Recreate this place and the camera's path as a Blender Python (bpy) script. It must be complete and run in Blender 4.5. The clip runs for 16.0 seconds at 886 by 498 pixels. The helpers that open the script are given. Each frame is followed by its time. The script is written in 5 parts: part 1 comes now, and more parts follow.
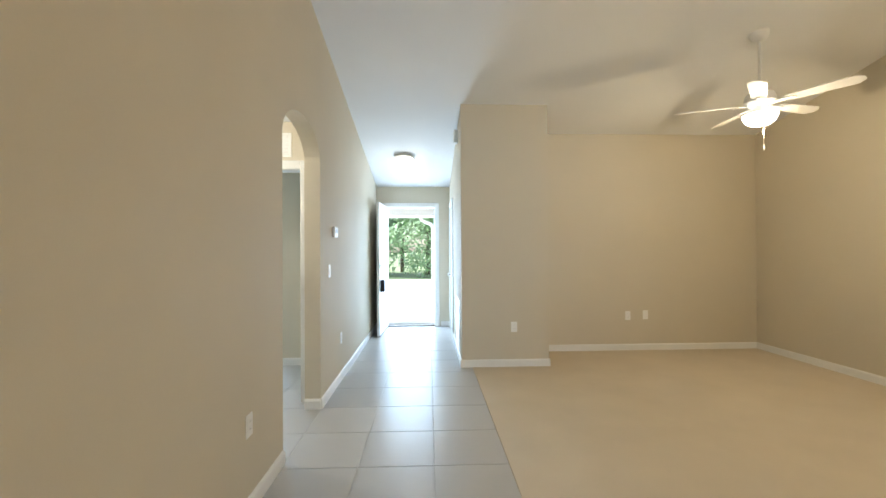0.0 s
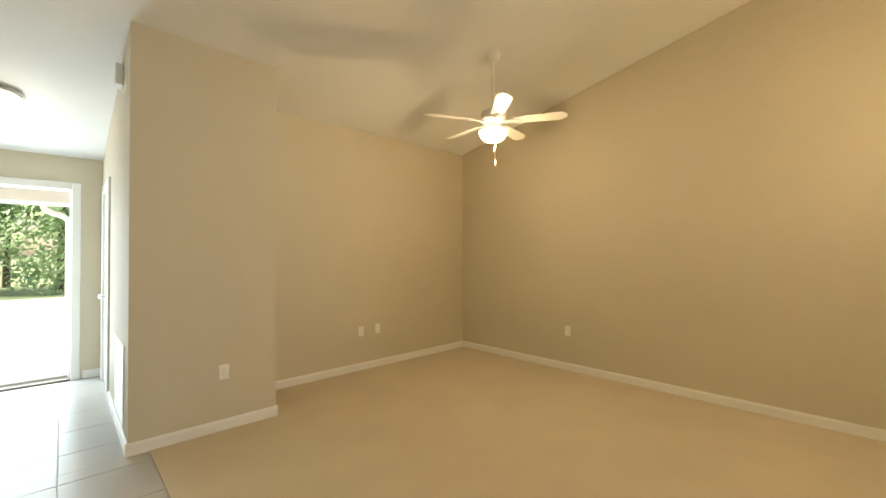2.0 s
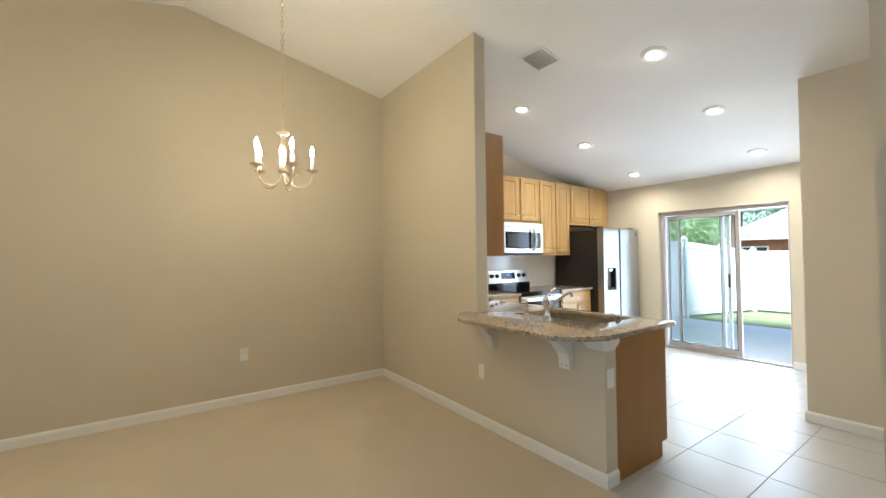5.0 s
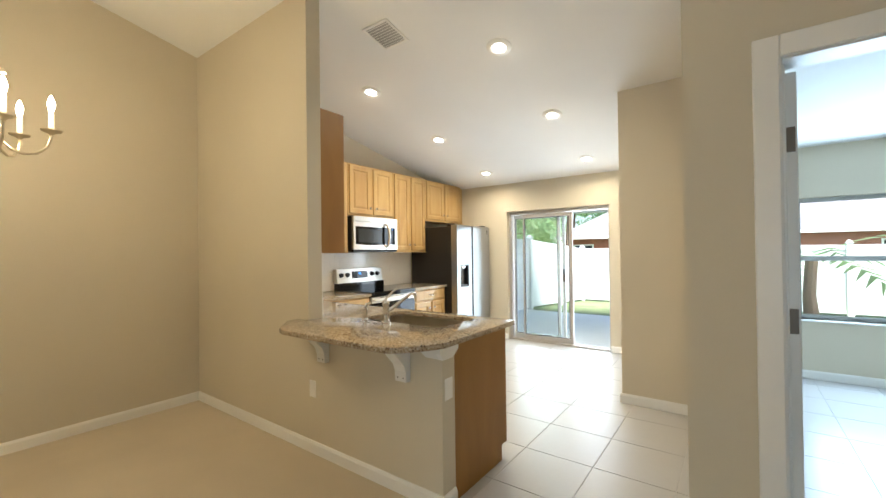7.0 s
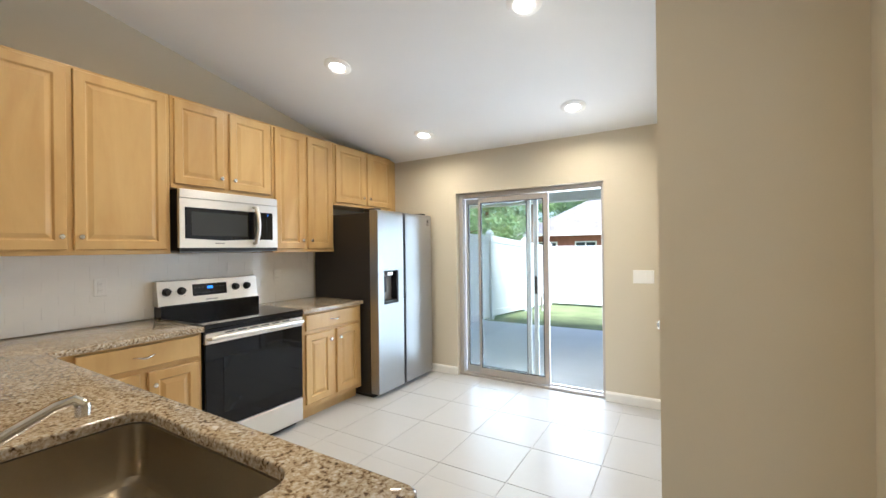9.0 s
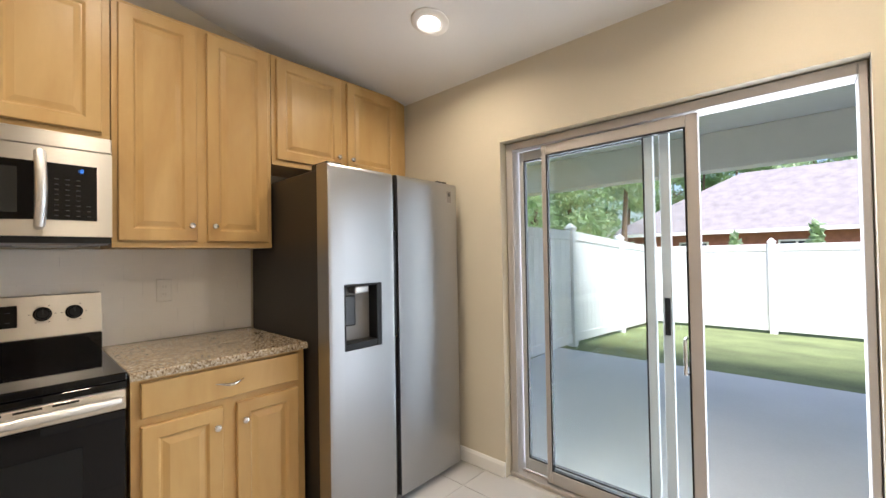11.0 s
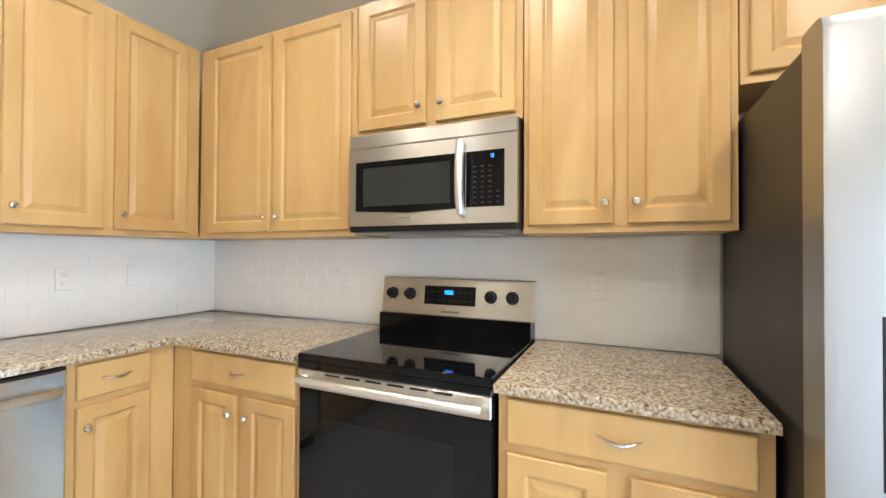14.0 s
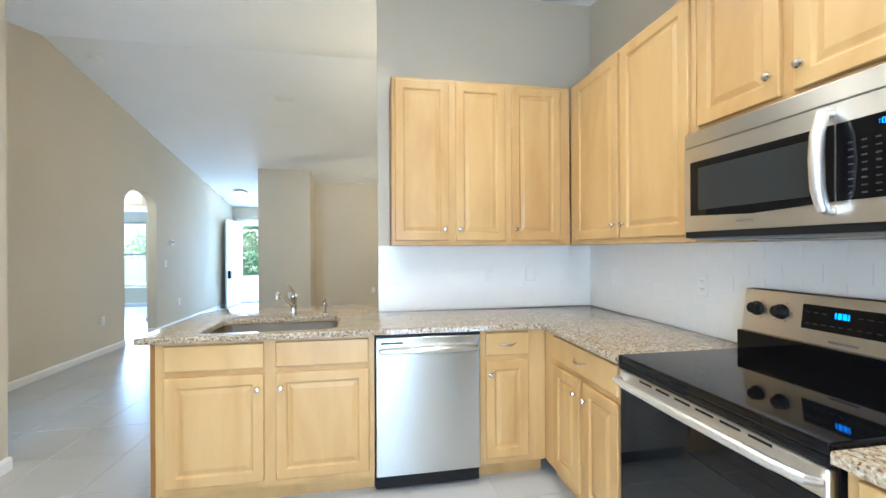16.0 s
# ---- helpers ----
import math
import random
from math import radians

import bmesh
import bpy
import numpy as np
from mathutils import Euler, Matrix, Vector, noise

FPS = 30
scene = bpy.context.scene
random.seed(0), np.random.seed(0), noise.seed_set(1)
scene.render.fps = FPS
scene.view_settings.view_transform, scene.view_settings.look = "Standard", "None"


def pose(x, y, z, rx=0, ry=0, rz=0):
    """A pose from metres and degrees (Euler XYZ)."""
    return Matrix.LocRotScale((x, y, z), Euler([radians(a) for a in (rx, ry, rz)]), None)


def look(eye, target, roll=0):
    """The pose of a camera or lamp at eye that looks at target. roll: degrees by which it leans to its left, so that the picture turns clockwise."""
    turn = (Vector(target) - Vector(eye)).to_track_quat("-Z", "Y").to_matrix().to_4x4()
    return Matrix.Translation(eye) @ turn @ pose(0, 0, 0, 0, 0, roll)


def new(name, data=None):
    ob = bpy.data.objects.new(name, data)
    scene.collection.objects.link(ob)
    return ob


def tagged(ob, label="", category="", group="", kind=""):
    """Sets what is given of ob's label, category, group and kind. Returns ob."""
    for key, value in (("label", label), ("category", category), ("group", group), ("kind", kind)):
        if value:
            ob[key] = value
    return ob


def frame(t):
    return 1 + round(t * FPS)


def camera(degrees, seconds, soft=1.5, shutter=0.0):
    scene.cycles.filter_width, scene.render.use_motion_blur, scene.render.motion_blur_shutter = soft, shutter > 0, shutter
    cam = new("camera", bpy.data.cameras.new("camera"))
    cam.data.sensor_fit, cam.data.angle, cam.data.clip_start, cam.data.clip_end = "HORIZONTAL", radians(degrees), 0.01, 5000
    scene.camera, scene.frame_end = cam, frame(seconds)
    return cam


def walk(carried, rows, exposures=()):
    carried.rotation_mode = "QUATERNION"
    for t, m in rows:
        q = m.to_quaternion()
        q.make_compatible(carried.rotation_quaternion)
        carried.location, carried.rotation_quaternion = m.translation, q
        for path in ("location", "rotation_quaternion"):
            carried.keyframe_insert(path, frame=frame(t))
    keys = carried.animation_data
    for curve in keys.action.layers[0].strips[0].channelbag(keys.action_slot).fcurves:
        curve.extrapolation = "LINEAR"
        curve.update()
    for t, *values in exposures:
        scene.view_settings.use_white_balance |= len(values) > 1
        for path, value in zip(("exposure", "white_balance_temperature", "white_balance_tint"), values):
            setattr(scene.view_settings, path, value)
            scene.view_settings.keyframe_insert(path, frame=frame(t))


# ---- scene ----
cam = camera(95.7, 16.0)
PATH = [
    (0, (0.68, 0.916, 1.298), (0.751, 2.915, 1.312), -0.3),
    (0.5, (0.619, 1.216, 1.367), (0.887, 3.198, 1.359), 0.0),
    (1, (0.665, 1.503, 1.348), (1.229, 3.422, 1.355), 0.1),
    (1.5, (0.674, 1.78, 1.333), (1.655, 3.523, 1.356), 0.1),
    (2, (0.721, 1.966, 1.354), (2.097, 3.418, 1.382), -0.2),
    (2.5, (0.773, 2.076, 1.396), (2.467, 3.14, 1.413), -0.2),
    (3, (0.787, 2.212, 1.435), (2.713, 2.753, 1.438), -0.5),
    (3.5, (0.84, 2.137, 1.361), (2.837, 2.235, 1.407), -0.4),
    (4, (0.807, 2.219, 1.386), (2.763, 1.807, 1.423), -0.4),
    (4.5, (0.788, 2.188, 1.376), (2.603, 1.347, 1.416), -0.4),
    (5, (0.74, 2.144, 1.373), (2.372, 0.989, 1.414), -0.7),
    (7.3, (0.939, 1.492, 1.374), (2.099, -0.138, 1.384), -0.8),
    (7.5, (1.003, 1.319, 1.385), (2.151, -0.319, 1.389), -0.9),
    (8, (1.212, 0.866, 1.392), (2.311, -0.805, 1.394), -0.8),
    (8.5, (1.423, 0.38, 1.398), (2.482, -1.316, 1.396), -0.7),
    (9, (1.621, -0.106, 1.389), (2.652, -1.82, 1.39), -0.7),
    (10.25, (2.11, -1.36, 1.355), (3.36, -2.92, 1.37), -0.7),
    (11.5, (2.639, -2.291, 1.31), (4.143, -3.608, 1.351), -0.8),
    (12, (2.855, -2.507, 1.311), (4.607, -3.47, 1.35), -0.2),
    (12.5, (2.983, -2.595, 1.306), (4.918, -3.099, 1.35), 0.1),
    (13, (3.042, -2.628, 1.319), (5.041, -2.664, 1.347), 0.2),
    (13.5, (3.068, -2.639, 1.31), (5.024, -2.222, 1.327), 0.2),
    (14, (3.06, -2.62, 1.301), (4.889, -1.811, 1.324), 0.3),
    (14.5, (3.058, -2.637, 1.314), (4.681, -1.468, 1.332), 0.2),
    (15, (3.098, -2.711, 1.326), (4.396, -1.189, 1.346), 0.2),
    (15.3, (3.163, -2.783, 1.346), (4.198, -1.071, 1.35), -0.1),
    (15.5, (3.188, -2.84, 1.34), (4.039, -1.03, 1.346), -0.1),
    (16, (3.248, -2.983, 1.355), (3.596, -1.014, 1.355), -0.3),
]
EXPOSURES = [
    (0.0, 1.51, 5642, 8), (0.5, 1.56, 5457, 8), (1.0, 1.45, 5846, 8), (1.5, 1.35, 6284, 8), (2.0, 1.42, 7129, 8),
    (2.5, 1.75, 6203, 8), (2.75, 2.07, 4710, 14), (3.0, 2.15, 4409, 14), (3.5, 2.20, 4247, 14), (4.0, 1.87, 4247, 14),
    (4.5, 1.59, 4844, 6), (5.0, 1.46, 5274, 8), (7.5, 1.45, 5865, 7), (8.5, 1.32, 5345, 7), (9.0, 1.20, 5466, 10),
    (11.5, 0.88, 6231, 18), (12.0, 1.08, 6472, 21), (12.5, 1.38, 5806, 15), (13.0, 1.55, 5896, 10), (13.5, 1.55, 6280, 11),
    (14.0, 1.67, 5335, 11), (14.5, 1.91, 4806, 6), (15.0, 1.78, 4565, 6), (15.5, 1.78, 4650, 6), (16.0, 1.76, 4779, 6),
]
walk(cam, [(t, look(eye, target, roll)) for t, eye, target, roll in PATH],
     exposures=EXPOSURES)

# ---- world and daylight ----
sky_world = bpy.data.worlds.new("sky")
scene.world = sky_world
sky_world.use_nodes = True
wn = sky_world.node_tree
sky_tex = wn.nodes.new("ShaderNodeTexSky")
sky_tex.sky_type = "NISHITA"
sky_tex.sun_disc = False
sky_tex.sun_elevation = radians(54)
sky_tex.sun_rotation = radians(-46)
sky_tex.dust_density = 3.0
wn.links.new(sky_tex.outputs[0], wn.nodes["Background"].inputs[0])
wn.nodes["Background"].inputs[1].default_value = 0.15

sun_data = bpy.data.lights.new("sun", "SUN")
sun_data.energy, sun_data.angle, sun_data.color = 4.3, radians(25), (1.0, 0.97, 0.92)
sun = new("sun", sun_data)
sun.matrix_basis = look((0, 0, 20), (3.1, -3.0, 14.0))


def lamp(kind, power, m, color=(1, 0.86, 0.68), size=0.1, size_y=None, spread=180):
    d = bpy.data.lights.new("light_source", kind)
    d.energy, d.color = power, color
    if kind == "AREA":
        d.shape = "RECTANGLE"
        d.size, d.size_y, d.spread = size, size_y or size, radians(spread)
    else:
        d.shadow_soft_size = size
    o = new("light_source", d)
    o.matrix_basis = m
    return o


DAY = (0.66, 0.84, 1.0)
# sky light coming in through the front door, the patio door and the bedroom windows
lamp("AREA", 17, look((0.37, 8.06, 1.05), (0.37, 0, 1.05)), DAY, 0.82, 2.0)
lamp("AREA", 25, look((3.0, -4.165, 1.0), (3.0, 5, 1.0)), (0.87, 0.94, 1.0), 1.5, 1.95)
lamp("AREA", 28, look((-2.65, 7.9, 1.25), (-2.2, 0, 0.9)), DAY, 0.9, 1.5)
lamp("AREA", 44, look((-0.6, -3.94, 1.25), (-0.3, 5, 0.9)), DAY, 1.7, 1.2)

# ---- materials ----


def mat(name, color, rough=0.5, metal=0.0, vary=0.06, scale=6.0, fine=120.0, bump=0.0, spec=0.5, stretch=(1, 1, 1), dirt=0.0):
    m = bpy.data.materials.new(name)
    m.use_nodes = True
    nt = m.node_tree
    p = nt.nodes["Principled BSDF"]
    p.inputs["Roughness"].default_value = rough
    p.inputs["Metallic"].default_value = metal
    p.inputs["Specular IOR Level"].default_value = spec
    tc = nt.nodes.new("ShaderNodeTexCoord")
    mp = nt.nodes.new("ShaderNodeMapping")
    mp.inputs["Scale"].default_value = stretch
    info = nt.nodes.new("ShaderNodeObjectInfo")
    off = nt.nodes.new("ShaderNodeVectorMath")
    off.operation = "SCALE"
    off.inputs[0].default_value = (17.3, 13.1, 19.7)
    nt.links.new(info.outputs["Random"], off.inputs["Scale"])
    add = nt.nodes.new("ShaderNodeVectorMath")
    nt.links.new(tc.outputs["Object"], add.inputs[0])
    nt.links.new(off.outputs[0], add.inputs[1])
    nt.links.new(add.outputs[0], mp.inputs[0])
    n1 = nt.nodes.new("ShaderNodeTexNoise")
    n1.inputs["Scale"].default_value, n1.inputs["Detail"].default_value = scale, 4
    n2 = nt.nodes.new("ShaderNodeTexNoise")
    n2.inputs["Scale"].default_value, n2.inputs["Detail"].default_value = fine, 2
    nt.links.new(mp.outputs[0], n1.inputs["Vector"])
    nt.links.new(mp.outputs[0], n2.inputs["Vector"])
    mixv = nt.nodes.new("ShaderNodeMath")
    mixv.operation = "MULTIPLY_ADD"
    mixv.inputs[1].default_value = 0.4
    nt.links.new(n2.outputs[0], mixv.inputs[0])
    nt.links.new(n1.outputs[0], mixv.inputs[2])
    ramp = nt.nodes.new("ShaderNodeValToRGB")
    ramp.color_ramp.elements[0].position, ramp.color_ramp.elements[1].position = 0.35, 1.05
    lo = [max(0, c * (1 - vary)) for c in color]
    hi = [min(1, c * (1 + vary)) for c in color]
    ramp.color_ramp.elements[0].color, ramp.color_ramp.elements[1].color = (*lo, 1), (*hi, 1)
    nt.links.new(mixv.outputs[0], ramp.inputs[0])
    nt.links.new(ramp.outputs[0], p.inputs["Base Color"])
    if dirt:
        rr = nt.nodes.new("ShaderNodeMapRange")
        rr.inputs[3].default_value, rr.inputs[4].default_value = max(0.02, rough - dirt), min(1, rough + dirt)
        nt.links.new(n1.outputs[0], rr.inputs[0])
        nt.links.new(rr.outputs[0], p.inputs["Roughness"])
    if bump:
        b = nt.nodes.new("ShaderNodeBump")
        b.inputs["Strength"].default_value, b.inputs["Distance"].default_value = bump, 0.004
        nt.links.new(mixv.outputs[0], b.inputs["Height"])
        nt.links.new(b.outputs[0], p.inputs["Normal"])
    return m


def wood(name, dark, mid, light, rough=0.34):
    """Maple with long vertical grain, a slow change of tone and a thin lacquer."""
    m = bpy.data.materials.new(name)
    m.use_nodes = True
    nt = m.node_tree
    p = nt.nodes["Principled BSDF"]
    tc = nt.nodes.new("ShaderNodeTexCoord")
    info = nt.nodes.new("ShaderNodeObjectInfo")
    off = nt.nodes.new("ShaderNodeVectorMath")
    off.operation = "SCALE"
    off.inputs[0].default_value = (7.3, 3.1, 9.7)
    nt.links.new(info.outputs["Random"], off.inputs["Scale"])
    add = nt.nodes.new("ShaderNodeVectorMath")
    nt.links.new(tc.outputs["Object"], add.inputs[0])
    nt.links.new(off.outputs[0], add.inputs[1])
    mp = nt.nodes.new("ShaderNodeMapping")
    mp.inputs["Scale"].default_value = (3.6, 3.6, 0.9)
    nt.links.new(add.outputs[0], mp.inputs[0])
    n1 = nt.nodes.new("ShaderNodeTexNoise")
    n1.inputs["Scale"].default_value, n1.inputs["Detail"].default_value, n1.inputs["Distortion"].default_value = 1.6, 6, 0.6
    n2 = nt.nodes.new("ShaderNodeTexNoise")
    n2.inputs["Scale"].default_value, n2.inputs["Detail"].default_value = 18, 3
    nt.links.new(mp.outputs[0], n1.inputs["Vector"])
    nt.links.new(mp.outputs[0], n2.inputs["Vector"])
    ma = nt.nodes.new("ShaderNodeMath")
    ma.operation = "MULTIPLY_ADD"
    ma.inputs[1].default_value = 0.09
    nt.links.new(n2.outputs[0], ma.inputs[0])
    nt.links.new(n1.outputs[0], ma.inputs[2])
    ramp = nt.nodes.new("ShaderNodeValToRGB")
    e = ramp.color_ramp.elements
    e[0].position, e[0].color = 0.32, (*dark, 1)
    e[1].position, e[1].color = 0.82, (*light, 1)
    k = e.new(0.58)
    k.color = (*mid, 1)
    # boards differ a little in tone from one to the next
    tone = nt.nodes.new("ShaderNodeMath")
    tone.operation = "MULTIPLY_ADD"
    tone.inputs[1].default_value = 0.16
    nt.links.new(info.outputs["Random"], tone.inputs[0])
    both = nt.nodes.new("ShaderNodeMath")
    nt.links.new(ma.outputs[0], both.inputs[0])
    tone.inputs[2].default_value = -0.08
    nt.links.new(tone.outputs[0], both.inputs[1])
    nt.links.new(both.outputs[0], ramp.inputs[0])
    nt.links.new(ramp.outputs[0], p.inputs["Base Color"])
    p.inputs["Roughness"].default_value = rough
    b = nt.nodes.new("ShaderNodeBump")
    b.inputs["Strength"].default_value, b.inputs["Distance"].default_value = 0.08, 0.002
    nt.links.new(n2.outputs[0], b.inputs["Height"])
    nt.links.new(b.outputs[0], p.inputs["Normal"])
    return m


def granite(name):
    """Speckled tan granite: light ground, brown and black grains, white flecks; polished."""
    m = bpy.data.materials.new(name)
    m.use_nodes = True
    nt = m.node_tree
    p = nt.nodes["Principled BSDF"]
    tc = nt.nodes.new("ShaderNodeTexCoord")
    n0 = nt.nodes.new("ShaderNodeTexNoise")
    n0.inputs["Scale"].default_value, n0.inputs["Detail"].default_value, n0.inputs["Distortion"].default_value = 98, 4, 0.4
    v = nt.nodes.new("ShaderNodeTexVoronoi")
    v.inputs["Scale"].default_value = 105
    n2 = nt.nodes.new("ShaderNodeTexNoise")
    n2.inputs["Scale"].default_value, n2.inputs["Detail"].default_value = 9, 4
    for n in (n0, v, n2):
        nt.links.new(tc.outputs["Object"], n.inputs["Vector"])
    ramp = nt.nodes.new("ShaderNodeValToRGB")
    ramp.color_ramp.interpolation = "LINEAR"
    e = ramp.color_ramp.elements
    e[0].position, e[0].color = 0.26, (0.055, 0.034, 0.025, 1)
    e[1].position, e[1].color = 0.70, (0.67, 0.61, 0.52, 1)
    for pos, c in ((0.36, (0.22, 0.145, 0.08)), (0.43, (0.38, 0.285, 0.18)), (0.56, (0.52, 0.43, 0.305))):
        k = e.new(pos)
        k.color = (*c, 1)
    mixn = nt.nodes.new("ShaderNodeMath")
    mixn.operation = "MULTIPLY_ADD"
    mixn.inputs[1].default_value = 0.2
    sep = nt.nodes.new("ShaderNodeSeparateColor")
    nt.links.new(v.outputs["Color"], sep.inputs[0])
    sub = nt.nodes.new("ShaderNodeMath")
    sub.operation = "SUBTRACT"
    sub.inputs[1].default_value = 0.5
    nt.links.new(sep.outputs[0], sub.inputs[0])
    nt.links.new(sub.outputs[0], mixn.inputs[0])
    nt.links.new(n0.outputs[0], mixn.inputs[2])
    nt.links.new(mixn.outputs[0], ramp.inputs[0])
    mx = nt.nodes.new("ShaderNodeMix")
    mx.data_type, mx.blend_type = "RGBA", "MULTIPLY"
    mx.inputs[0].default_value = 0.35
    nt.links.new(ramp.outputs[0], mx.inputs[6])
    nt.links.new(n2.outputs[0], mx.inputs[7])
    nt.links.new(mx.outputs[2], p.inputs["Base Color"])
    p.inputs["Roughness"].default_value = 0.06
    return m


def brushed(name, color, rough, axis):
    """Brushed stainless steel: fine streaks along one axis."""
    st = [900, 900, 900]
    st[axis] = 4.0
    m = mat(name, color, rough, 1.0, 0.006, 1.0, 3.0, 0.0, stretch=st, dirt=0.01)
    # brush marks spread the gloss across their run
    p = m.node_tree.nodes["Principled BSDF"]
    if axis != 2:
        across = m.node_tree.nodes.new("ShaderNodeCombineXYZ")
        across.inputs[2].default_value = 1.0
        p.inputs["Anisotropic"].default_value = 0.88
        m.node_tree.links.new(across.outputs[0], p.inputs["Tangent"])
    return m


def glow(name, color, strength):
    m = bpy.data.materials.new(name)
    m.use_nodes = True
    p = m.node_tree.nodes["Principled BSDF"]
    p.inputs["Base Color"].default_value = (*color, 1)
    p.inputs["Emission Color"].default_value = (*color, 1)
    p.inputs["Emission Strength"].default_value = strength
    return m


def glassy(name, rough=0.0, tint=(1, 1, 1)):
    """Thin clear pane: mostly see-through with a faint gloss."""
    m = bpy.data.materials.new(name)
    m.use_nodes = True
    nt = m.node_tree
    nt.nodes.remove(nt.nodes["Principled BSDF"])
    tr = nt.nodes.new("ShaderNodeBsdfTransparent")
    tr.inputs[0].default_value = (*tint, 1)
    gl = nt.nodes.new("ShaderNodeBsdfGlossy")
    gl.inputs["Roughness"].default_value = rough
    fr = nt.nodes.new("ShaderNodeFresnel")
    fr.inputs[0].default_value = 1.45
    mx = nt.nodes.new("ShaderNodeMixShader")
    nt.links.new(fr.outputs[0], mx.inputs[0])
    nt.links.new(tr.outputs[0], mx.inputs[1])
    nt.links.new(gl.outputs[0], mx.inputs[2])
    nt.links.new(mx.outputs[0], nt.nodes["Material Output"].inputs[0])
    return m


M_WALL = mat("wall_paint", (0.62, 0.56, 0.44), 0.7, vary=0.03, scale=1.5, fine=160, bump=0.12)
M_CEIL = mat("ceiling_paint", (0.84, 0.84, 0.83), 0.85, vary=0.02, scale=2, fine=90, bump=0.35)
M_TRIM = mat("trim_paint", (0.82, 0.81, 0.78), 0.35, vary=0.02, scale=4, fine=60)
M_CARPET = mat("carpet", (0.63, 0.55, 0.425), 0.95, vary=0.06, scale=2.2, fine=420, bump=0.9, spec=0.1)
M_TILE = mat("floor_tile", (0.48, 0.47, 0.455), 0.3, vary=0.03, scale=1.6, fine=24, spec=0.35)
M_GROUT = mat("grout", (0.55, 0.54, 0.52), 0.8, vary=0.1)
M_SPLASH = mat("splash_tile", (0.90, 0.885, 0.845), 0.12, vary=0.02, scale=9)
M_SPLASHG = mat("splash_grout", (0.88, 0.87, 0.84), 0.6, vary=0.03)
M_MAPLE = wood("maple", (0.49, 0.297, 0.104), (0.565, 0.369, 0.143), (0.635, 0.432, 0.182))
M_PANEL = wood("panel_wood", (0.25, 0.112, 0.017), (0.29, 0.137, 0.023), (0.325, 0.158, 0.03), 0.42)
M_GRANITE = granite("granite")
M_STEEL_H = brushed("steel_horizontal", (0.72, 0.69, 0.64), 0.33, 0)
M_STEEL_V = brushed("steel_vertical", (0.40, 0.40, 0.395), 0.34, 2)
M_STEEL_X = brushed("steel_dishwasher", (0.60, 0.595, 0.58), 0.26, 1)
M_HANDLE = mat("handle_steel", (0.82, 0.81, 0.79), 0.42, 1.0, 0.02)
M_SINK = mat("sink_steel", (0.42, 0.375, 0.30), 0.3, 1.0, 0.06, 8, 90, 0.03)
M_CHROME = mat("chrome", (0.75, 0.74, 0.72), 0.1, 1.0, 0.02)
M_NICKEL = mat("nickel", (0.72, 0.69, 0.64), 0.22, 1.0, 0.03)
M_BLACKG = mat("black_glass", (0.004, 0.004, 0.005), 0.04, 0, 0.1, spec=0.3)
M_BLACK = mat("black_plastic", (0.009, 0.009, 0.009), 0.4, 0, 0.1, spec=0.3)
M_DARK = mat("dark_cabinet_steel", (0.021, 0.018, 0.0155), 0.42, 0.0, 0.08, 3, 60, spec=0.4)
M_GREYG = mat("grey_window", (0.03, 0.031, 0.03), 0.15, 0, 0.04, spec=0.35)
M_GREYP = mat("grey_plastic", (0.22, 0.21, 0.20), 0.4, 0, 0.05)
M_WHITEP = mat("white_plastic", (0.86, 0.85, 0.82), 0.3, 0, 0.02)
M_ALU = mat("anodised_frame", (0.47, 0.44, 0.415), 0.4, 0.3, 0.05)
M_ALUW = mat("white_frame", (0.44, 0.45, 0.44), 0.4, 0.0, 0.03)
M_HINGE = mat("hinge_bronze", (0.16, 0.13, 0.10), 0.45, 0.7, 0.1)
M_GLASS = glassy("pane_glass", 0.0, (0.96, 0.98, 0.97))
M_BULB = glow("bulb_glow", (1.0, 0.88, 0.68), 12)
M_BOWL = glow("bowl_glow", (1.0, 0.88, 0.68), 2.6)
M_CAN = glow("downlight_glow", (1.0, 0.93, 0.82), 8)
M_DOME = glow("dome_glow", (1.0, 0.93, 0.82), 0.9)
M_LED = glow("led_blue", (0.05, 0.28, 1.0), 0.8)
M_INK = mat("marking_grey", (0.028, 0.028, 0.028), 0.5)
M_CONC = mat("concrete", (0.72, 0.73, 0.74), 0.85, vary=0.07, scale=1.2, fine=60, bump=0.3)
M_GRASS = mat("grass", (0.16, 0.195, 0.075), 0.9, vary=0.5, scale=1.4, fine=40, bump=0.8)
M_VINYL = mat("vinyl", (0.80, 0.80, 0.79), 0.45, vary=0.02)
M_BRICK = mat("house_brick", (0.34, 0.14, 0.10), 0.85, vary=0.25, scale=5, fine=60)
M_SHINGLE = mat("shingles", (0.25, 0.225, 0.235), 0.9, vary=0.25, scale=2.5, fine=30, bump=0.5)
M_STUCCO = mat("stucco", (0.72, 0.70, 0.66), 0.85, vary=0.03, bump=0.3)
M_LEAF = mat("leaves", (0.14, 0.21, 0.08), 0.6, vary=0.45, scale=1.5, fine=12)
M_LEAF.node_tree.nodes["Principled BSDF"].inputs["Roughness"].default_value = 0.55
# pale translucent colour, mixed in strongly, stands in for bright haze over the foliage
_nt = M_LEAF.node_tree
_tl, _mx = _nt.nodes.new("ShaderNodeBsdfTranslucent"), _nt.nodes.new("ShaderNodeMixShader")
_tl.inputs[0].default_value = (0.58, 0.72, 0.46, 1)
_mx.inputs[0].default_value = 0.65
_nt.links.new(_nt.nodes["Principled BSDF"].outputs[0], _mx.inputs[1])
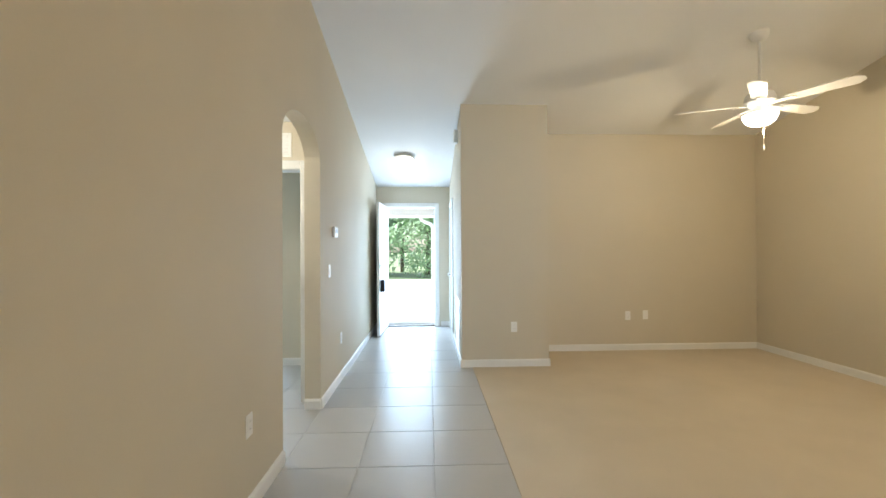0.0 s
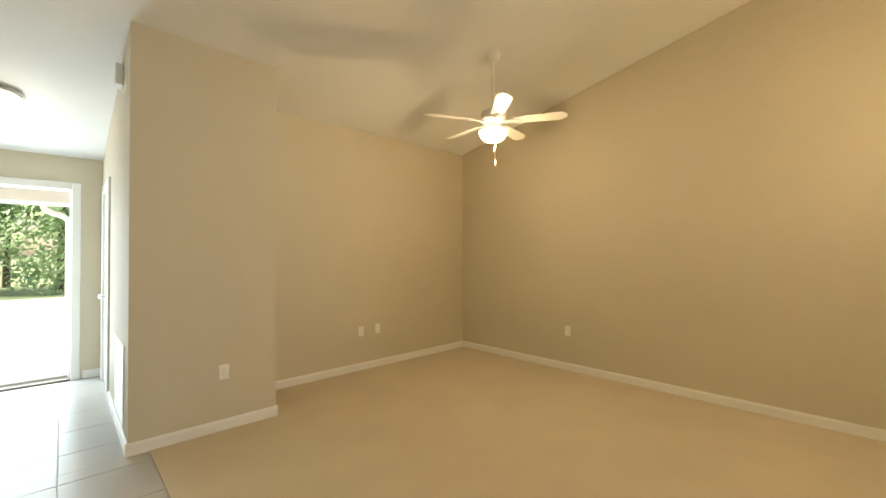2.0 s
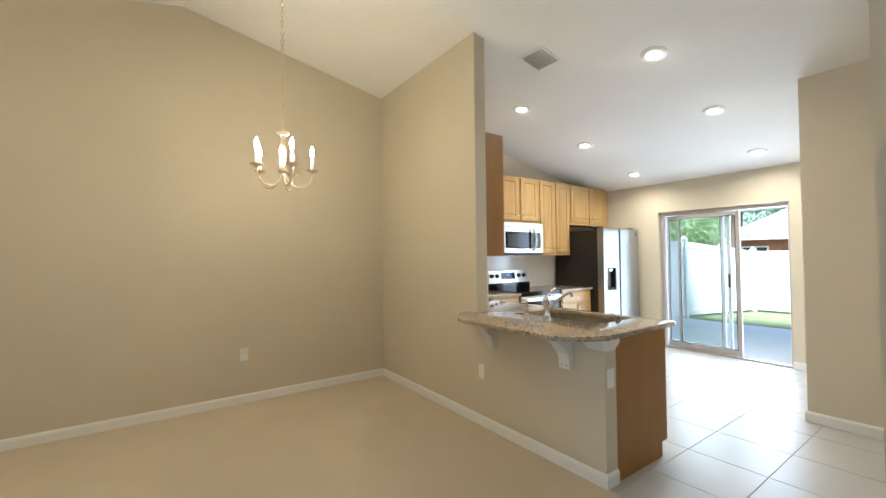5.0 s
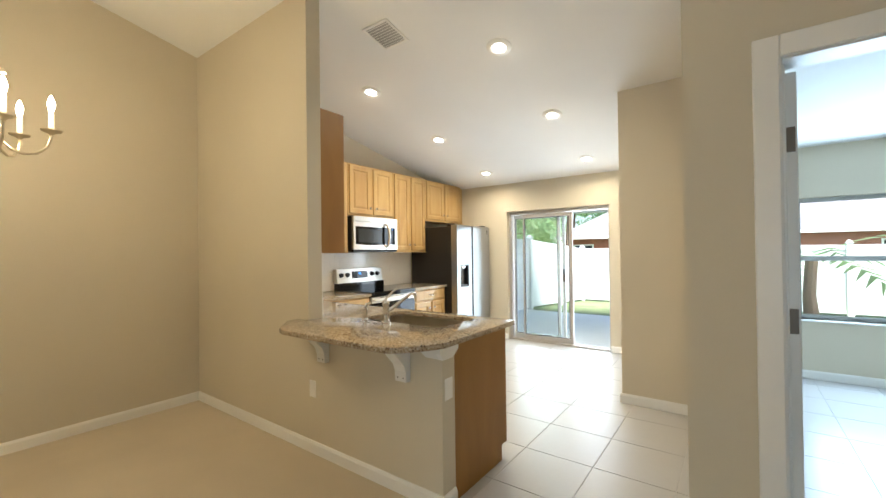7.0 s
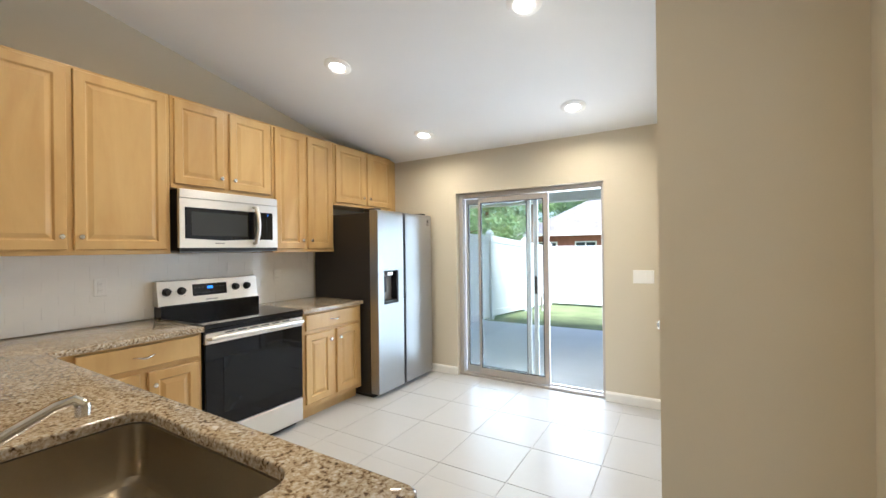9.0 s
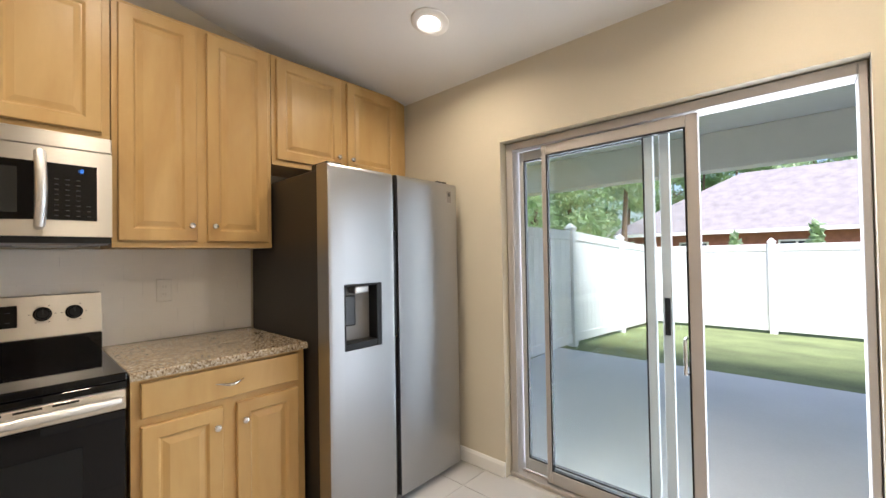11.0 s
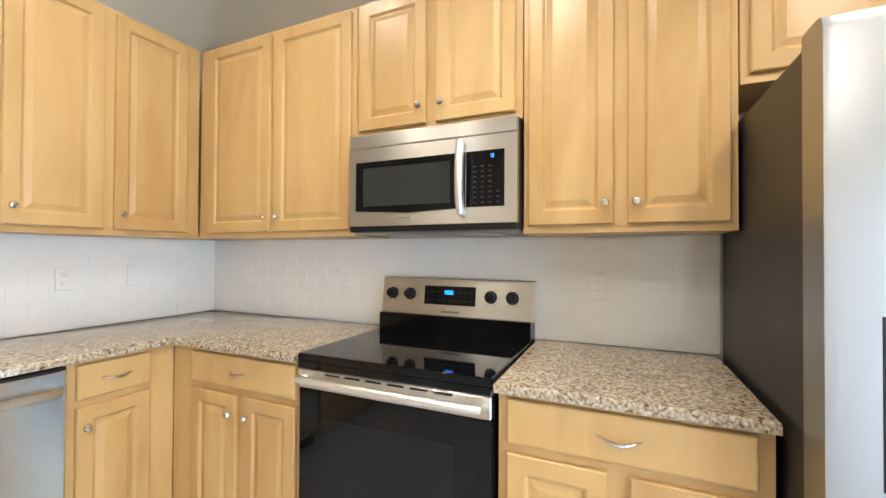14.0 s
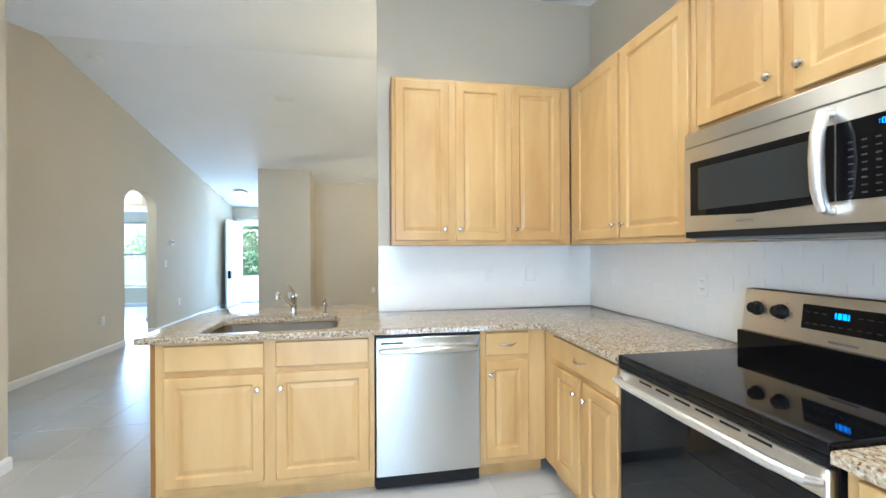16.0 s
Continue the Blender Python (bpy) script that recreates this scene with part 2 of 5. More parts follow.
_nt.links.new(_tl.outputs[0], _mx.inputs[2])
_nt.links.new(_mx.outputs[0], _nt.nodes["Material Output"].inputs[0])
M_BARK = mat("bark", (0.16, 0.11, 0.08), 0.9, vary=0.3, scale=6, fine=40, bump=0.8, stretch=(3, 3, 0.5))
M_OVEN = mat("oven_window", (0.008, 0.009, 0.010), 0.06, spec=0.3)
M_VENTB = mat("vent_shadow", (0.50, 0.49, 0.47), 0.8)
M_DARKW = mat("dark_pane", (0.05, 0.06, 0.07), 0.1)

# ---- mesh helpers ----


def box(bm, x0, y0, z0, x1, y1, z1, bevel=0.0, seg=1):
    vs = [bm.verts.new(c) for c in ((x0, y0, z0), (x1, y0, z0), (x1, y1, z0), (x0, y1, z0), (x0, y0, z1), (x1, y0, z1), (x1, y1, z1), (x0, y1, z1))]
    fs = [bm.faces.new([vs[i] for i in q]) for q in ((3, 2, 1, 0), (4, 5, 6, 7), (0, 1, 5, 4), (1, 2, 6, 5), (2, 3, 7, 6), (3, 0, 4, 7))]
    if bevel:
        es = list({e for f in fs for e in f.edges})
        bmesh.ops.bevel(bm, geom=es, offset=bevel, segments=seg, affect="EDGES", profile=0.5)


def B(*args, bevel=0.0, seg=1):
    bm = bmesh.new()
    box(bm, *args, bevel=bevel, seg=seg)
    return bm


def lathe(bm, profile, at=(0, 0, 0), n=24, axis="z"):
    """Turns (radius, height) pairs round an axis."""
    rings = []
    for r, h in profile:
        ring = []
        for i in range(n):
            a = 2 * math.pi * i / n
            u, v = r * math.cos(a), r * math.sin(a)
            p = {"z": (u, v, h), "y": (u, h, v), "x": (h, u, v)}[axis]
            ring.append(bm.verts.new((p[0] + at[0], p[1] + at[1], p[2] + at[2])))
        rings.append(ring)
    for a, b in zip(rings, rings[1:]):
        for i in range(n):
            bm.faces.new((a[i], a[(i + 1) % n], b[(i + 1) % n], b[i]))
    bm.faces.new(rings[0])
    bm.faces.new(rings[-1])


def L(profile, at=(0, 0, 0), n=24, axis="z"):
    bm = bmesh.new()
    lathe(bm, profile, at, n, axis)
    return bm


def tube(bm, pts, r, n=10, flat=1.0):
    """A round bar along a line of points; r is one radius or one for each point."""
    pts = [Vector(p) for p in pts]
    rings, up = [], None
    for i, p in enumerate(pts):
        d = (pts[min(i + 1, len(pts) - 1)] - pts[max(i - 1, 0)]).normalized()
        if up is None:
            up = Vector((0, 0, 1)) if abs(d.z) < 0.9 else Vector((0, 1, 0))
        side = d.cross(up).normalized()
        up = side.cross(d).normalized()
        rr = r[i] if isinstance(r, (list, tuple)) else r
        rings.append([bm.verts.new(p + side * rr * math.cos(2 * math.pi * k / n) + up * rr * flat * math.sin(2 * math.pi * k / n)) for k in range(n)])
    for a, b in zip(rings, rings[1:]):
        for k in range(n):
            bm.faces.new((a[k], a[(k + 1) % n], b[(k + 1) % n], b[k]))
    bm.faces.new(rings[0])
    bm.faces.new(rings[-1])


def T(pts, r, n=10, flat=1.0):
    bm = bmesh.new()
    tube(bm, pts, r, n, flat)
    return bm


def prism(bm, outline, axis, lo, hi):
    """Extrudes a flat outline along an axis; outline pairs are the other two axes in order."""
    def at(u, v, w):
        return {"x": (w, u, v), "y": (u, w, v), "z": (u, v, w)}[axis]
    a = [bm.verts.new(at(u, v, lo)) for u, v in outline]
    b = [bm.verts.new(at(u, v, hi)) for u, v in outline]
    n = len(outline)
    bm.faces.new(a)
    bm.faces.new(b)
    for i in range(n):
        bm.faces.new((a[i], a[(i + 1) % n], b[(i + 1) % n], b[i]))


def P(outline, axis, lo, hi):
    bm = bmesh.new()
    prism(bm, outline, axis, lo, hi)
    return bm


def mesh_of(name, bm, material):
    bmesh.ops.recalc_face_normals(bm, faces=bm.faces[:])
    me = bpy.data.meshes.new(name)
    bm.to_mesh(me)
    bm.free()
    me.materials.append(material)
    for poly in me.polygons:
        poly.use_smooth = len(me.polygons) > 60
    if len(me.polygons) > 60:
        me.set_sharp_from_angle(angle=radians(35))
    return me


def part(name, bm, material, parent, label=""):
    o = new(name, mesh_of(name, bm, material))
    o.parent = parent
    if label:
        tagged(o, label)
    return o


def thing(name, label, category, m=None, group="", kind=""):
    o = new(name)
    if m:
        o.matrix_basis = m
    return tagged(o, label, category, group, kind)


def struct(name, bm, material, label, category):
    o = new(name, mesh_of(name, bm, material))
    return tagged(o, label, category, kind="structure")

# ---- the house: ridge along x, equal slopes to the front and the back wall ----
RIDGE_Y, RIDGE_Z, SLOPE = 1.975, 3.665, 0.2065
XL, XR, XK = -0.22, 5.0, 4.92
YB, YF = -3.975, 7.93


def ceil_z(y):
    return RIDGE_Z - SLOPE * abs(y - RIDGE_Y)


def gable_wall(x0, x1, y0, y1, notches=()):
    """A wall along y whose top follows the ceiling; notches: door-like outlines (lists of y, z) from low to high y."""
    pts = [(y0, 0)]
    for n in notches:
        pts += n
    pts += [(y1, 0), (y1, ceil_z(y1) + 0.03)]
    if y0 < RIDGE_Y < y1:
        pts.append((RIDGE_Y, RIDGE_Z + 0.03))
    pts.append((y0, ceil_z(y0) + 0.03))
    return P(pts, "x", x0, x1)


def notch(a, b, h):
    return [(a, 0), (a, h), (b, h), (b, 0)]


ARCH0, ARCH1, SPRING, APEX = 3.42, 4.28, 2.05, 2.29
arch = [(ARCH0, 0), (ARCH0, SPRING)]
for i in range(1, 20):
    a = math.pi * (1 - i / 20)
    arch.append(((ARCH0 + ARCH1) / 2 + (ARCH1 - ARCH0) / 2 * math.cos(a), SPRING + (APEX - SPRING) * math.sin(a)))
arch += [(ARCH1, SPRING), (ARCH1, 0)]
struct("wall_left", gable_wall(XL - 0.13, XL, -0.08, YF, [arch]), M_WALL, "beige painted hall wall with an arched opening", "wall")
struct("wall_long", gable_wall(XR, XR + 0.15, 0.0, 6.2), M_WALL, "long beige painted wall under a gabled ceiling", "wall")
struct("wall_kitchen", gable_wall(XK, XR + 0.15, YB, -0.115), M_WALL, "beige painted kitchen wall behind the cabinets", "wall")
struct("wall_stub", P([(3.29, 0), (3.29, ceil_z(-0.1) + 0.03), (5.0, ceil_z(-0.1) + 0.03), (5.0, 0)], "y", -0.115, 0.0), M_WALL, "beige painted partition between dining area and kitchen", "wall")
struct("half_wall", B(2.135, -0.115, 0, 3.29, 0.0, 0.884), M_WALL, "beige painted half wall under the granite bar", "wall")
struct("wall_closet", P([(1.045, 0), (1.045, ceil_z(5.4) + 0.03), (2.03, ceil_z(5.4) + 0.03), (2.03, 0)], "y", 5.405, 5.52), M_WALL, "beige painted end of the closet block", "wall")
struct("wall_closet_side", gable_wall(1.93, 2.03, 5.52, 6.061), M_WALL, "beige painted side of the closet block", "wall")
struct("wall_hall", gable_wall(1.045, 1.16, 5.52, YF, [notch(6.95, 7.68, 2.04)]), M_WALL, "beige painted hall wall with a closet door", "wall")
struct("wall_living", B(2.03, 6.061, 0, XR + 0.15, 6.2, ceil_z(6.061) + 0.03), M_WALL, "beige painted front wall of the living room", "wall")
bm = bmesh.new()
box(bm, -4.2, YF, 0, -3.1, YF + 0.18, 2.5)
box(bm, -3.1, YF, 0, -2.2, YF + 0.18, 0.47)
box(bm, -3.1, YF, 2.05, -2.2, YF + 0.18, 2.5)
box(bm, -2.2, YF, 0, -0.06, YF + 0.18, 2.5)
box(bm, -0.06, YF, 2.09, 0.80, YF + 0.18, 2.5)
box(bm, 0.80, YF, 0, 2.2, YF + 0.18, 2.5)
struct("wall_front", bm, M_WALL, "beige painted front wall with the entrance", "wall")
bm = bmesh.new()
TOPB = ceil_z(YB) + 0.04
box(bm, -4.2, YB - 0.2, 0, -1.5, YB, TOPB)
box(bm, -1.5, YB - 0.2, 0, 0.35, YB, 0.62)
box(bm, -1.5, YB - 0.2, 1.90, 0.35, YB, TOPB)
box(bm, 0.35, YB - 0.2, 0, 2.245, YB, TOPB)
box(bm, 2.245, YB - 0.2, 1.995, 3.775, YB, TOPB)
box(bm, 3.775, YB - 0.2, 0, XR + 0.15, YB, TOPB)
struct("wall_back", bm, M_WALL, "beige painted back wall with the patio door", "wall")
zb = ceil_z(-0.08) + 0.03
struct("wall_bedroom", P([(-4.2, 0), (-4.2, zb), (1.03, zb), (1.03, 0), (0.755, 0), (0.755, 2.035), (-0.04, 2.035), (-0.04, 0)], "y", -0.2, -0.08), M_WALL, "beige painted wall with the bedroom doorway", "wall")
struct("wall_passage", gable_wall(0.91, 1.03, -2.165, -0.2), M_WALL, "beige painted passage wall with a light switch", "wall")
struct("wall_pantry", P([(0.91, 0), (0.91, ceil_z(-2.2) + 0.03), (1.72, ceil_z(-2.2) + 0.03), (1.72, 0)], "y", -2.285, -2.165), M_WALL, "beige painted end of the pantry block", "wall")
struct("wall_pantry_side", gable_wall(1.6, 1.72, YB, -2.285, [notch(-3.62, -2.86, 2.04)]), M_WALL, "beige painted pantry wall with a door", "wall")
# vestibule behind the arch, and the rooms beyond
struct("wall_vestibule_north", P([(-4.2, 0), (-4.2, 2.5), (-0.35, 2.5), (-0.35, 0), (-0.42, 0), (-0.42, 2.035), (-1.2, 2.035), (-1.2, 0)], "y", 4.45, 4.57), M_WALL, "cream painted vestibule wall with a doorway", "wall")
struct("wall_vestibule_south", B(-1.9, 3.2, 0, -0.35, 3.32, 2.5), M_WALL, "cream painted vestibule wall", "wall")
struct("wall_vestibule_west", B(-1.9, 3.32, 0, -1.78, 4.45, 2.5), M_WALL, "cream painted vestibule end wall", "wall")
struct("wall_guest_closet", B(-1.02, 5.6, 0, -0.35, YF, 2.5), M_WALL, "grey-green painted closet corner of the guest room", "wall")
struct("wall_guest_west", B(-4.35, 4.45, 0, -4.2, YF + 0.18, 2.5), M_WALL, "painted guest room side wall", "wall")
struct("wall_bedroom_west", B(-4.35, YB - 0.2, 0, -4.2, -0.08, 3.3), M_WALL, "painted bedroom side wall", "wall")

bm = bmesh.new()
prism(bm, [(YB - 0.2, ceil_z(YB - 0.2)), (RIDGE_Y, RIDGE_Z), (YF + 0.18, ceil_z(YF + 0.18)), (YF + 0.18, ceil_z(YF) + 0.2), (RIDGE_Y, RIDGE_Z + 0.2), (YB - 0.2, ceil_z(YB) + 0.2)], "x", XL - 0.12, XR + 0.15)
struct("ceiling", bm, M_CEIL, "white textured vaulted ceiling", "ceiling")
bm = bmesh.new()
box(bm, -4.35, 3.2, 2.44, XL - 0.13, YF + 0.18, 2.55)
struct("ceiling_guest", bm, M_CEIL, "white flat ceiling of the side rooms", "ceiling")
struct("ceiling_bedroom", B(-4.35, YB - 0.2, 2.44, 0.905, -0.2, 2.55), M_CEIL, "white flat bedroom ceiling", "ceiling")

# floors: carpet in the living and dining area, tile everywhere else
struct("carpet", P([(2.05, 0.0), (XR, 0.0), (XR, 6.061), (1.165, 6.061), (1.165, 1.3)], "z", -0.1, 0.006), M_CARPET, "tan short-pile carpet, wall to wall", "carpet")
floor = struct("floor", P([(-4.3, YB - 0.15), (XR, YB - 0.15), (XR, -0.0), (2.06, -0.0), (1.18, 1.3), (1.165, YF + 0.1), (-4.3, YF + 0.1)], "z", -0.12, -0.004), M_GROUT, "cream ceramic floor tiles with thin grout", "tile floor")


def baseboard(x0, y0, x1, y1, nx, ny):
    """A run of skirting along a wall; (nx, ny) points into the room."""
    t, h = 0.014, 0.088
    prof = [(0, 0.002), (t, 0.002), (t, h - 0.018), (t * 0.55, h - 0.004), (t * 0.3, h), (0, h)]
    d = Vector((x1 - x0, y1 - y0, 0))
    bm = bmesh.new()
    ends = []
    for base in (Vector((x0, y0, 0)), Vector((x0, y0, 0)) + d):
        ends.append([bm.verts.new(base + Vector((nx * a, ny * a, b))) for a, b in prof])
    n = len(prof)
    for i in range(n):
        bm.faces.new((ends[0][i], ends[0][(i + 1) % n], ends[1][(i + 1) % n], ends[1][i]))
    bm.faces.new(ends[0])
    bm.faces.new(ends[1])
    struct("baseboard", bm, M_TRIM, "white painted baseboard", "baseboard")


for run in ((XL, -0.08, XL, ARCH0, 1, 0), (XL, ARCH1, XL, YF, 1, 0), (XR, 0.0, XR, 6.061, -1, 0), (2.121, 0, XR - 0.014, 0, 0, 1),
            (2.03, 6.061, XR - 0.014, 6.061, 0, -1), (1.031, 5.405, 2.044, 5.405, 0, -1), (2.03, 5.405, 2.03, 6.047, 1, 0),
            (1.045, 5.405, 1.045, 6.87, -1, 0), (1.045, 7.76, 1.045, YF, -1, 0), (0.885, YF, 1.031, YF, 0, -1), (XL + 0.014, YF, -0.14, YF, 0, -1),
            (0.82, -0.08, 1.044, -0.08, 0, 1), (1.03, -0.08, 1.03, -2.151, 1, 0), (1.03, -2.165, 1.734, -2.165, 0, 1), (1.72, -2.165, 1.72, -2.78, 1, 0),
            (1.72, -3.7, 1.72, YB, 1, 0), (1.734, YB, 2.245, YB, 0, 1), (3.775, YB, XK, YB, 0, 1), (-1.02, 5.6, -0.35, 5.6, 0, -1),
            (-1.02, 5.586, -1.02, YF, -1, 0), (-4.2, YF, -1.034, YF, 0, -1), (-4.2, YB, 0.91, YB, 0, 1), (0.91, YB, 0.91, -0.2, -1, 0),
            (XL, ARCH0, XL - 0.13, ARCH0, 0, 1), (XL, ARCH1, XL - 0.13, ARCH1, 0, -1), (2.135, -0.0, 2.135, -0.113, -1, 0)):
    baseboard(*run)


def door_casing(name, label, m, w, h, depth, cw=0.075):
    """Jambs and flat casing on the near side of a doorway; local x across, y through the wall, origin at the floor on one jamb."""
    o = thing(name, label, "door frame", m, kind="structure")
    for n, args in (("jamb", (0, -0.002, 0, 0.018, depth, h)), ("jamb", (w - 0.018, -0.002, 0, w, depth, h)), ("head_jamb", (0.018, -0.002, h - 0.018, w - 0.018, depth, h)),
                    ("casing", (-cw + 0.012, -0.018, 0, 0.012, 0, h + cw - 0.012)), ("casing", (w - 0.012, -0.018, 0, w + cw - 0.012, 0, h + cw - 0.012)),
                    ("head_casing", (0.012, -0.018, h - 0.012, w - 0.012, 0, h + cw - 0.012)),
                    ("stop", (0.018, 0.045, 0, 0.03, 0.08, h - 0.018)), ("stop", (w - 0.03, 0.045, 0, w - 0.018, 0.08, h - 0.018))):
        part(n, B(*args, bevel=0.004), M_TRIM, o)
    return o


def hinge(parent, x, y, z, size=0.09):
    bm = B(x - 0.003, y, z - size / 2, x + 0.003, y + 0.032, z + size / 2, bevel=0.002)
    lathe(bm, [(0.006, z - size / 2), (0.006, z + size / 2)], (x, y - 0.004, 0), 10)
    part("hinge", bm, M_HINGE, parent, "dark bronze hinge")


front_frame = door_casing("door_frame_1", "white painted entrance door frame", pose(-0.06, YF, 0), 0.86, 2.09, 0.18)
part("threshold", B(0.018, -0.01, 0.0, 0.842, 0.2, 0.02, bevel=0.005), M_HINGE, front_frame, "dark metal threshold")
bed_frame = door_casing("door_frame_2", "white painted bedroom door frame with hinges", pose(0.755, -0.08, 0, 0, 0, 180), 0.795, 2.035, 0.12)
closet_frame = door_casing("door_frame_3", "white painted closet door frame", pose(1.045, 7.68, 0, 0, 0, -90), 0.73, 2.04, 0.115)
pantry_frame = door_casing("door_frame_4", "white painted pantry door frame", pose(1.72, -3.62, 0, 0, 0, 90), 0.76, 2.04, 0.12)
vest_frame = door_casing("door_frame_5", "white painted guest room door frame", pose(-1.2, 4.45, 0), 0.78, 2.035, 0.12)
for z in (0.25, 1.0, 1.8):
    hinge(vest_frame, 0.7605, 0.07, z)


def panel_door(name, label, m, w, h, th=0.042, rows=((0.22, 0.72), (0.86, 1.56), (1.70, 1.92))):
    """A leaf with two columns of raised panels on both faces; local x from the hinge, y through the leaf."""
    o = thing(name, label, "door", m)
    part("leaf", B(0, 0, 0.012, w, th, h - 0.022, bevel=0.003), M_TRIM, o)
    cols = ((0.12, w / 2 - 0.045), (w / 2 + 0.045, w - 0.12))
    for r0, r1 in rows:
        for c0, c1 in cols:
            for face, s in ((0.0, -1), (th, 1)):
                bm = bmesh.new()
                loops = []
                for inset, y in ((0, 0.0005), (0.0, 0.007), (0.014, 0.007), (0.03, 0.001), (0.05, 0.006)):
                    loops.append([bm.verts.new((x, face + s * y, z)) for x, z in ((c0 + inset, r0 + inset), (c1 - inset, r0 + inset), (c1 - inset, r1 - inset), (c0 + inset, r1 - inset))])
                for a, b in zip(loops, loops[1:]):
                    for i in range(4):
                        bm.faces.new((a[i], a[(i + 1) % 4], b[(i + 1) % 4], b[i]))
                bm.faces.new(loops[-1])
                part("panel", bm, M_TRIM, o)
    return o


def lever(parent, x, th, z, material):
    for s, y in ((-1, 0.0), (1, th)):
        part("rose", L([(0.028, y), (0.028, y + s * 0.008), (0.02, y + s * 0.012)], (x, 0, z), 20, "y"), material, parent, "satin metal rose")
        part("handle", T([(x, y + s * 0.01, z), (x, y + s * 0.045, z), (x - 0.02, y + s * 0.055, z), (x - 0.11, y + s * 0.055, z)], 0.008), material, parent, "satin metal lever handle")


front_door = panel_door("front_door", "white six-panel entrance door standing open", pose(-0.07, 7.91, 0, 0, 0, -93), 0.85, 2.09)
lever(front_door, 0.785, 0.042, 0.95, M_NICKEL)
part("deadbolt", L([(0.03, 0.042), (0.03, 0.056), (0.022, 0.062)], (0.785, 0, 1.09), 20, "y"), M_NICKEL, front_door, "satin metal deadbolt")
part("weather_sweep", B(0.0, -0.004, 0.004, 0.85, 0.046, 0.012), M_BLACK, front_door, "dark rubber sweep")
bm = B(0.73, 0.05, 0.69, 0.83, 0.115, 0.87, bevel=0.01, seg=2)
lock = part("lock_box", bm, M_BLACK, front_door, "black key lock box hung on the handle")
part("shackle", T([(0.765, 0.085, 0.86), (0.765, 0.085, 0.92), (0.785, 0.085, 0.955), (0.805, 0.085, 0.92), (0.805, 0.085, 0.86)], 0.005), M_NICKEL, lock, "steel shackle")
bed_door = panel_door("bedroom_door", "white panelled bedroom door standing wide open", pose(0.730, -0.203, 0, 0, 0, -90) @ pose(0, -0.042, 0), 0.74, 2.03)
for z in (0.25, 1.11, 1.765):
    part("hinge", B(-0.003, 0.006, z - 0.045, 0.0, 0.036, z + 0.045, bevel=0.001), M_HINGE, bed_door, "dark bronze hinge")
closet_door = panel_door("closet_door", "white panelled hall closet door, closed", pose(1.0955, 6.972, 0, 0, 0, 90), 0.686, 2.035)
part("knob", L([(0.024, 0.042), (0.024, 0.048), (0.01, 0.052), (0.01, 0.07), (0.026, 0.08), (0.028, 0.092), (0.016, 0.102)], (0.62, 0, 0.92), 20, "y"), M_NICKEL, closet_door, "satin metal knob")
for z in (0.25, 1.0, 1.82):
    hinge(closet_frame, 0.706, -0.004, z)
pantry_door = panel_door("pantry_door", "white panelled pantry door, closed", pose(1.668, -2.882, 0, 0, 0, -90), 0.716, 2.035)
part("knob", L([(0.024, 0.042), (0.024, 0.048), (0.01, 0.052), (0.01, 0.07), (0.026, 0.08), (0.028, 0.092), (0.016, 0.102)], (0.06, 0, 0.9), 20, "y"), M_NICKEL, pantry_door, "satin metal knob")


def window(name, label, m, w, h, sill=True):
    """A single-hung window; local x across, y outwards, origin at the lower corner of the opening."""
    o = thing(name, label, "window", m, kind="structure")
    f = 0.04
    for n, a in (("window_frame", (0, 0.08, 0, f, 0.14, h)), ("window_frame", (w - f, 0.08, 0, w, 0.14, h)), ("window_frame", (f, 0.08, 0, w - f, 0.14, f)), ("window_frame", (f, 0.08, h - f, w - f, 0.14, h)),
                 ("meeting_rail", (f, 0.085, h / 2 - 0.025, w - f, 0.135, h / 2 + 0.025))):
        part(n, B(*a, bevel=0.003), M_ALUW, o)
    for z0, z1 in ((f, h / 2 - 0.025), (h / 2 + 0.025, h - f)):
        g = part("pane", B(f, 0.108, z0, w - f, 0.112, z1), M_GLASS, o)
        g.visible_shadow = False
    if sill:
        part("window_sill", B(-0.03, -0.03, -0.02, w + 0.03, 0.08, 0.0, bevel=0.004), M_TRIM, o)
    return o


window("window_1", "white single-hung guest room window", pose(-3.1, YF, 0.47), 0.9, 1.58)
window("window_2", "white bedroom window onto the garden", pose(0.35, YB, 0.62, 0, 0, 180), 1.85, 1.28)

# ---- sliding patio door, set back in its opening ----
YS0 = YB - 0.035
slider = thing("patio_door", "aluminium sliding glass patio door, part open", "sliding door", pose(0, 0, 0), kind="structure")
for n, a in (("frame", (2.25, YS0 - 0.13, 0.0, 2.275, YS0 - 0.02, 1.99)), ("frame", (3.725, YS0 - 0.13, 0.0, 3.77, YS0 - 0.02, 1.99)), ("head_frame", (2.275, YS0 - 0.13, 1.945, 3.725, YS0 - 0.02, 1.99)), ("sill_track", (2.245, YS0 - 0.14, 0.0, 3.775, YS0 - 0.01, 0.022)),
             ("track_rib", (2.275, YS0 - 0.075, 0.022, 3.725, YS0 - 0.068, 0.034))):
    part(n, B(*a, bevel=0.003), M_ALU, slider)


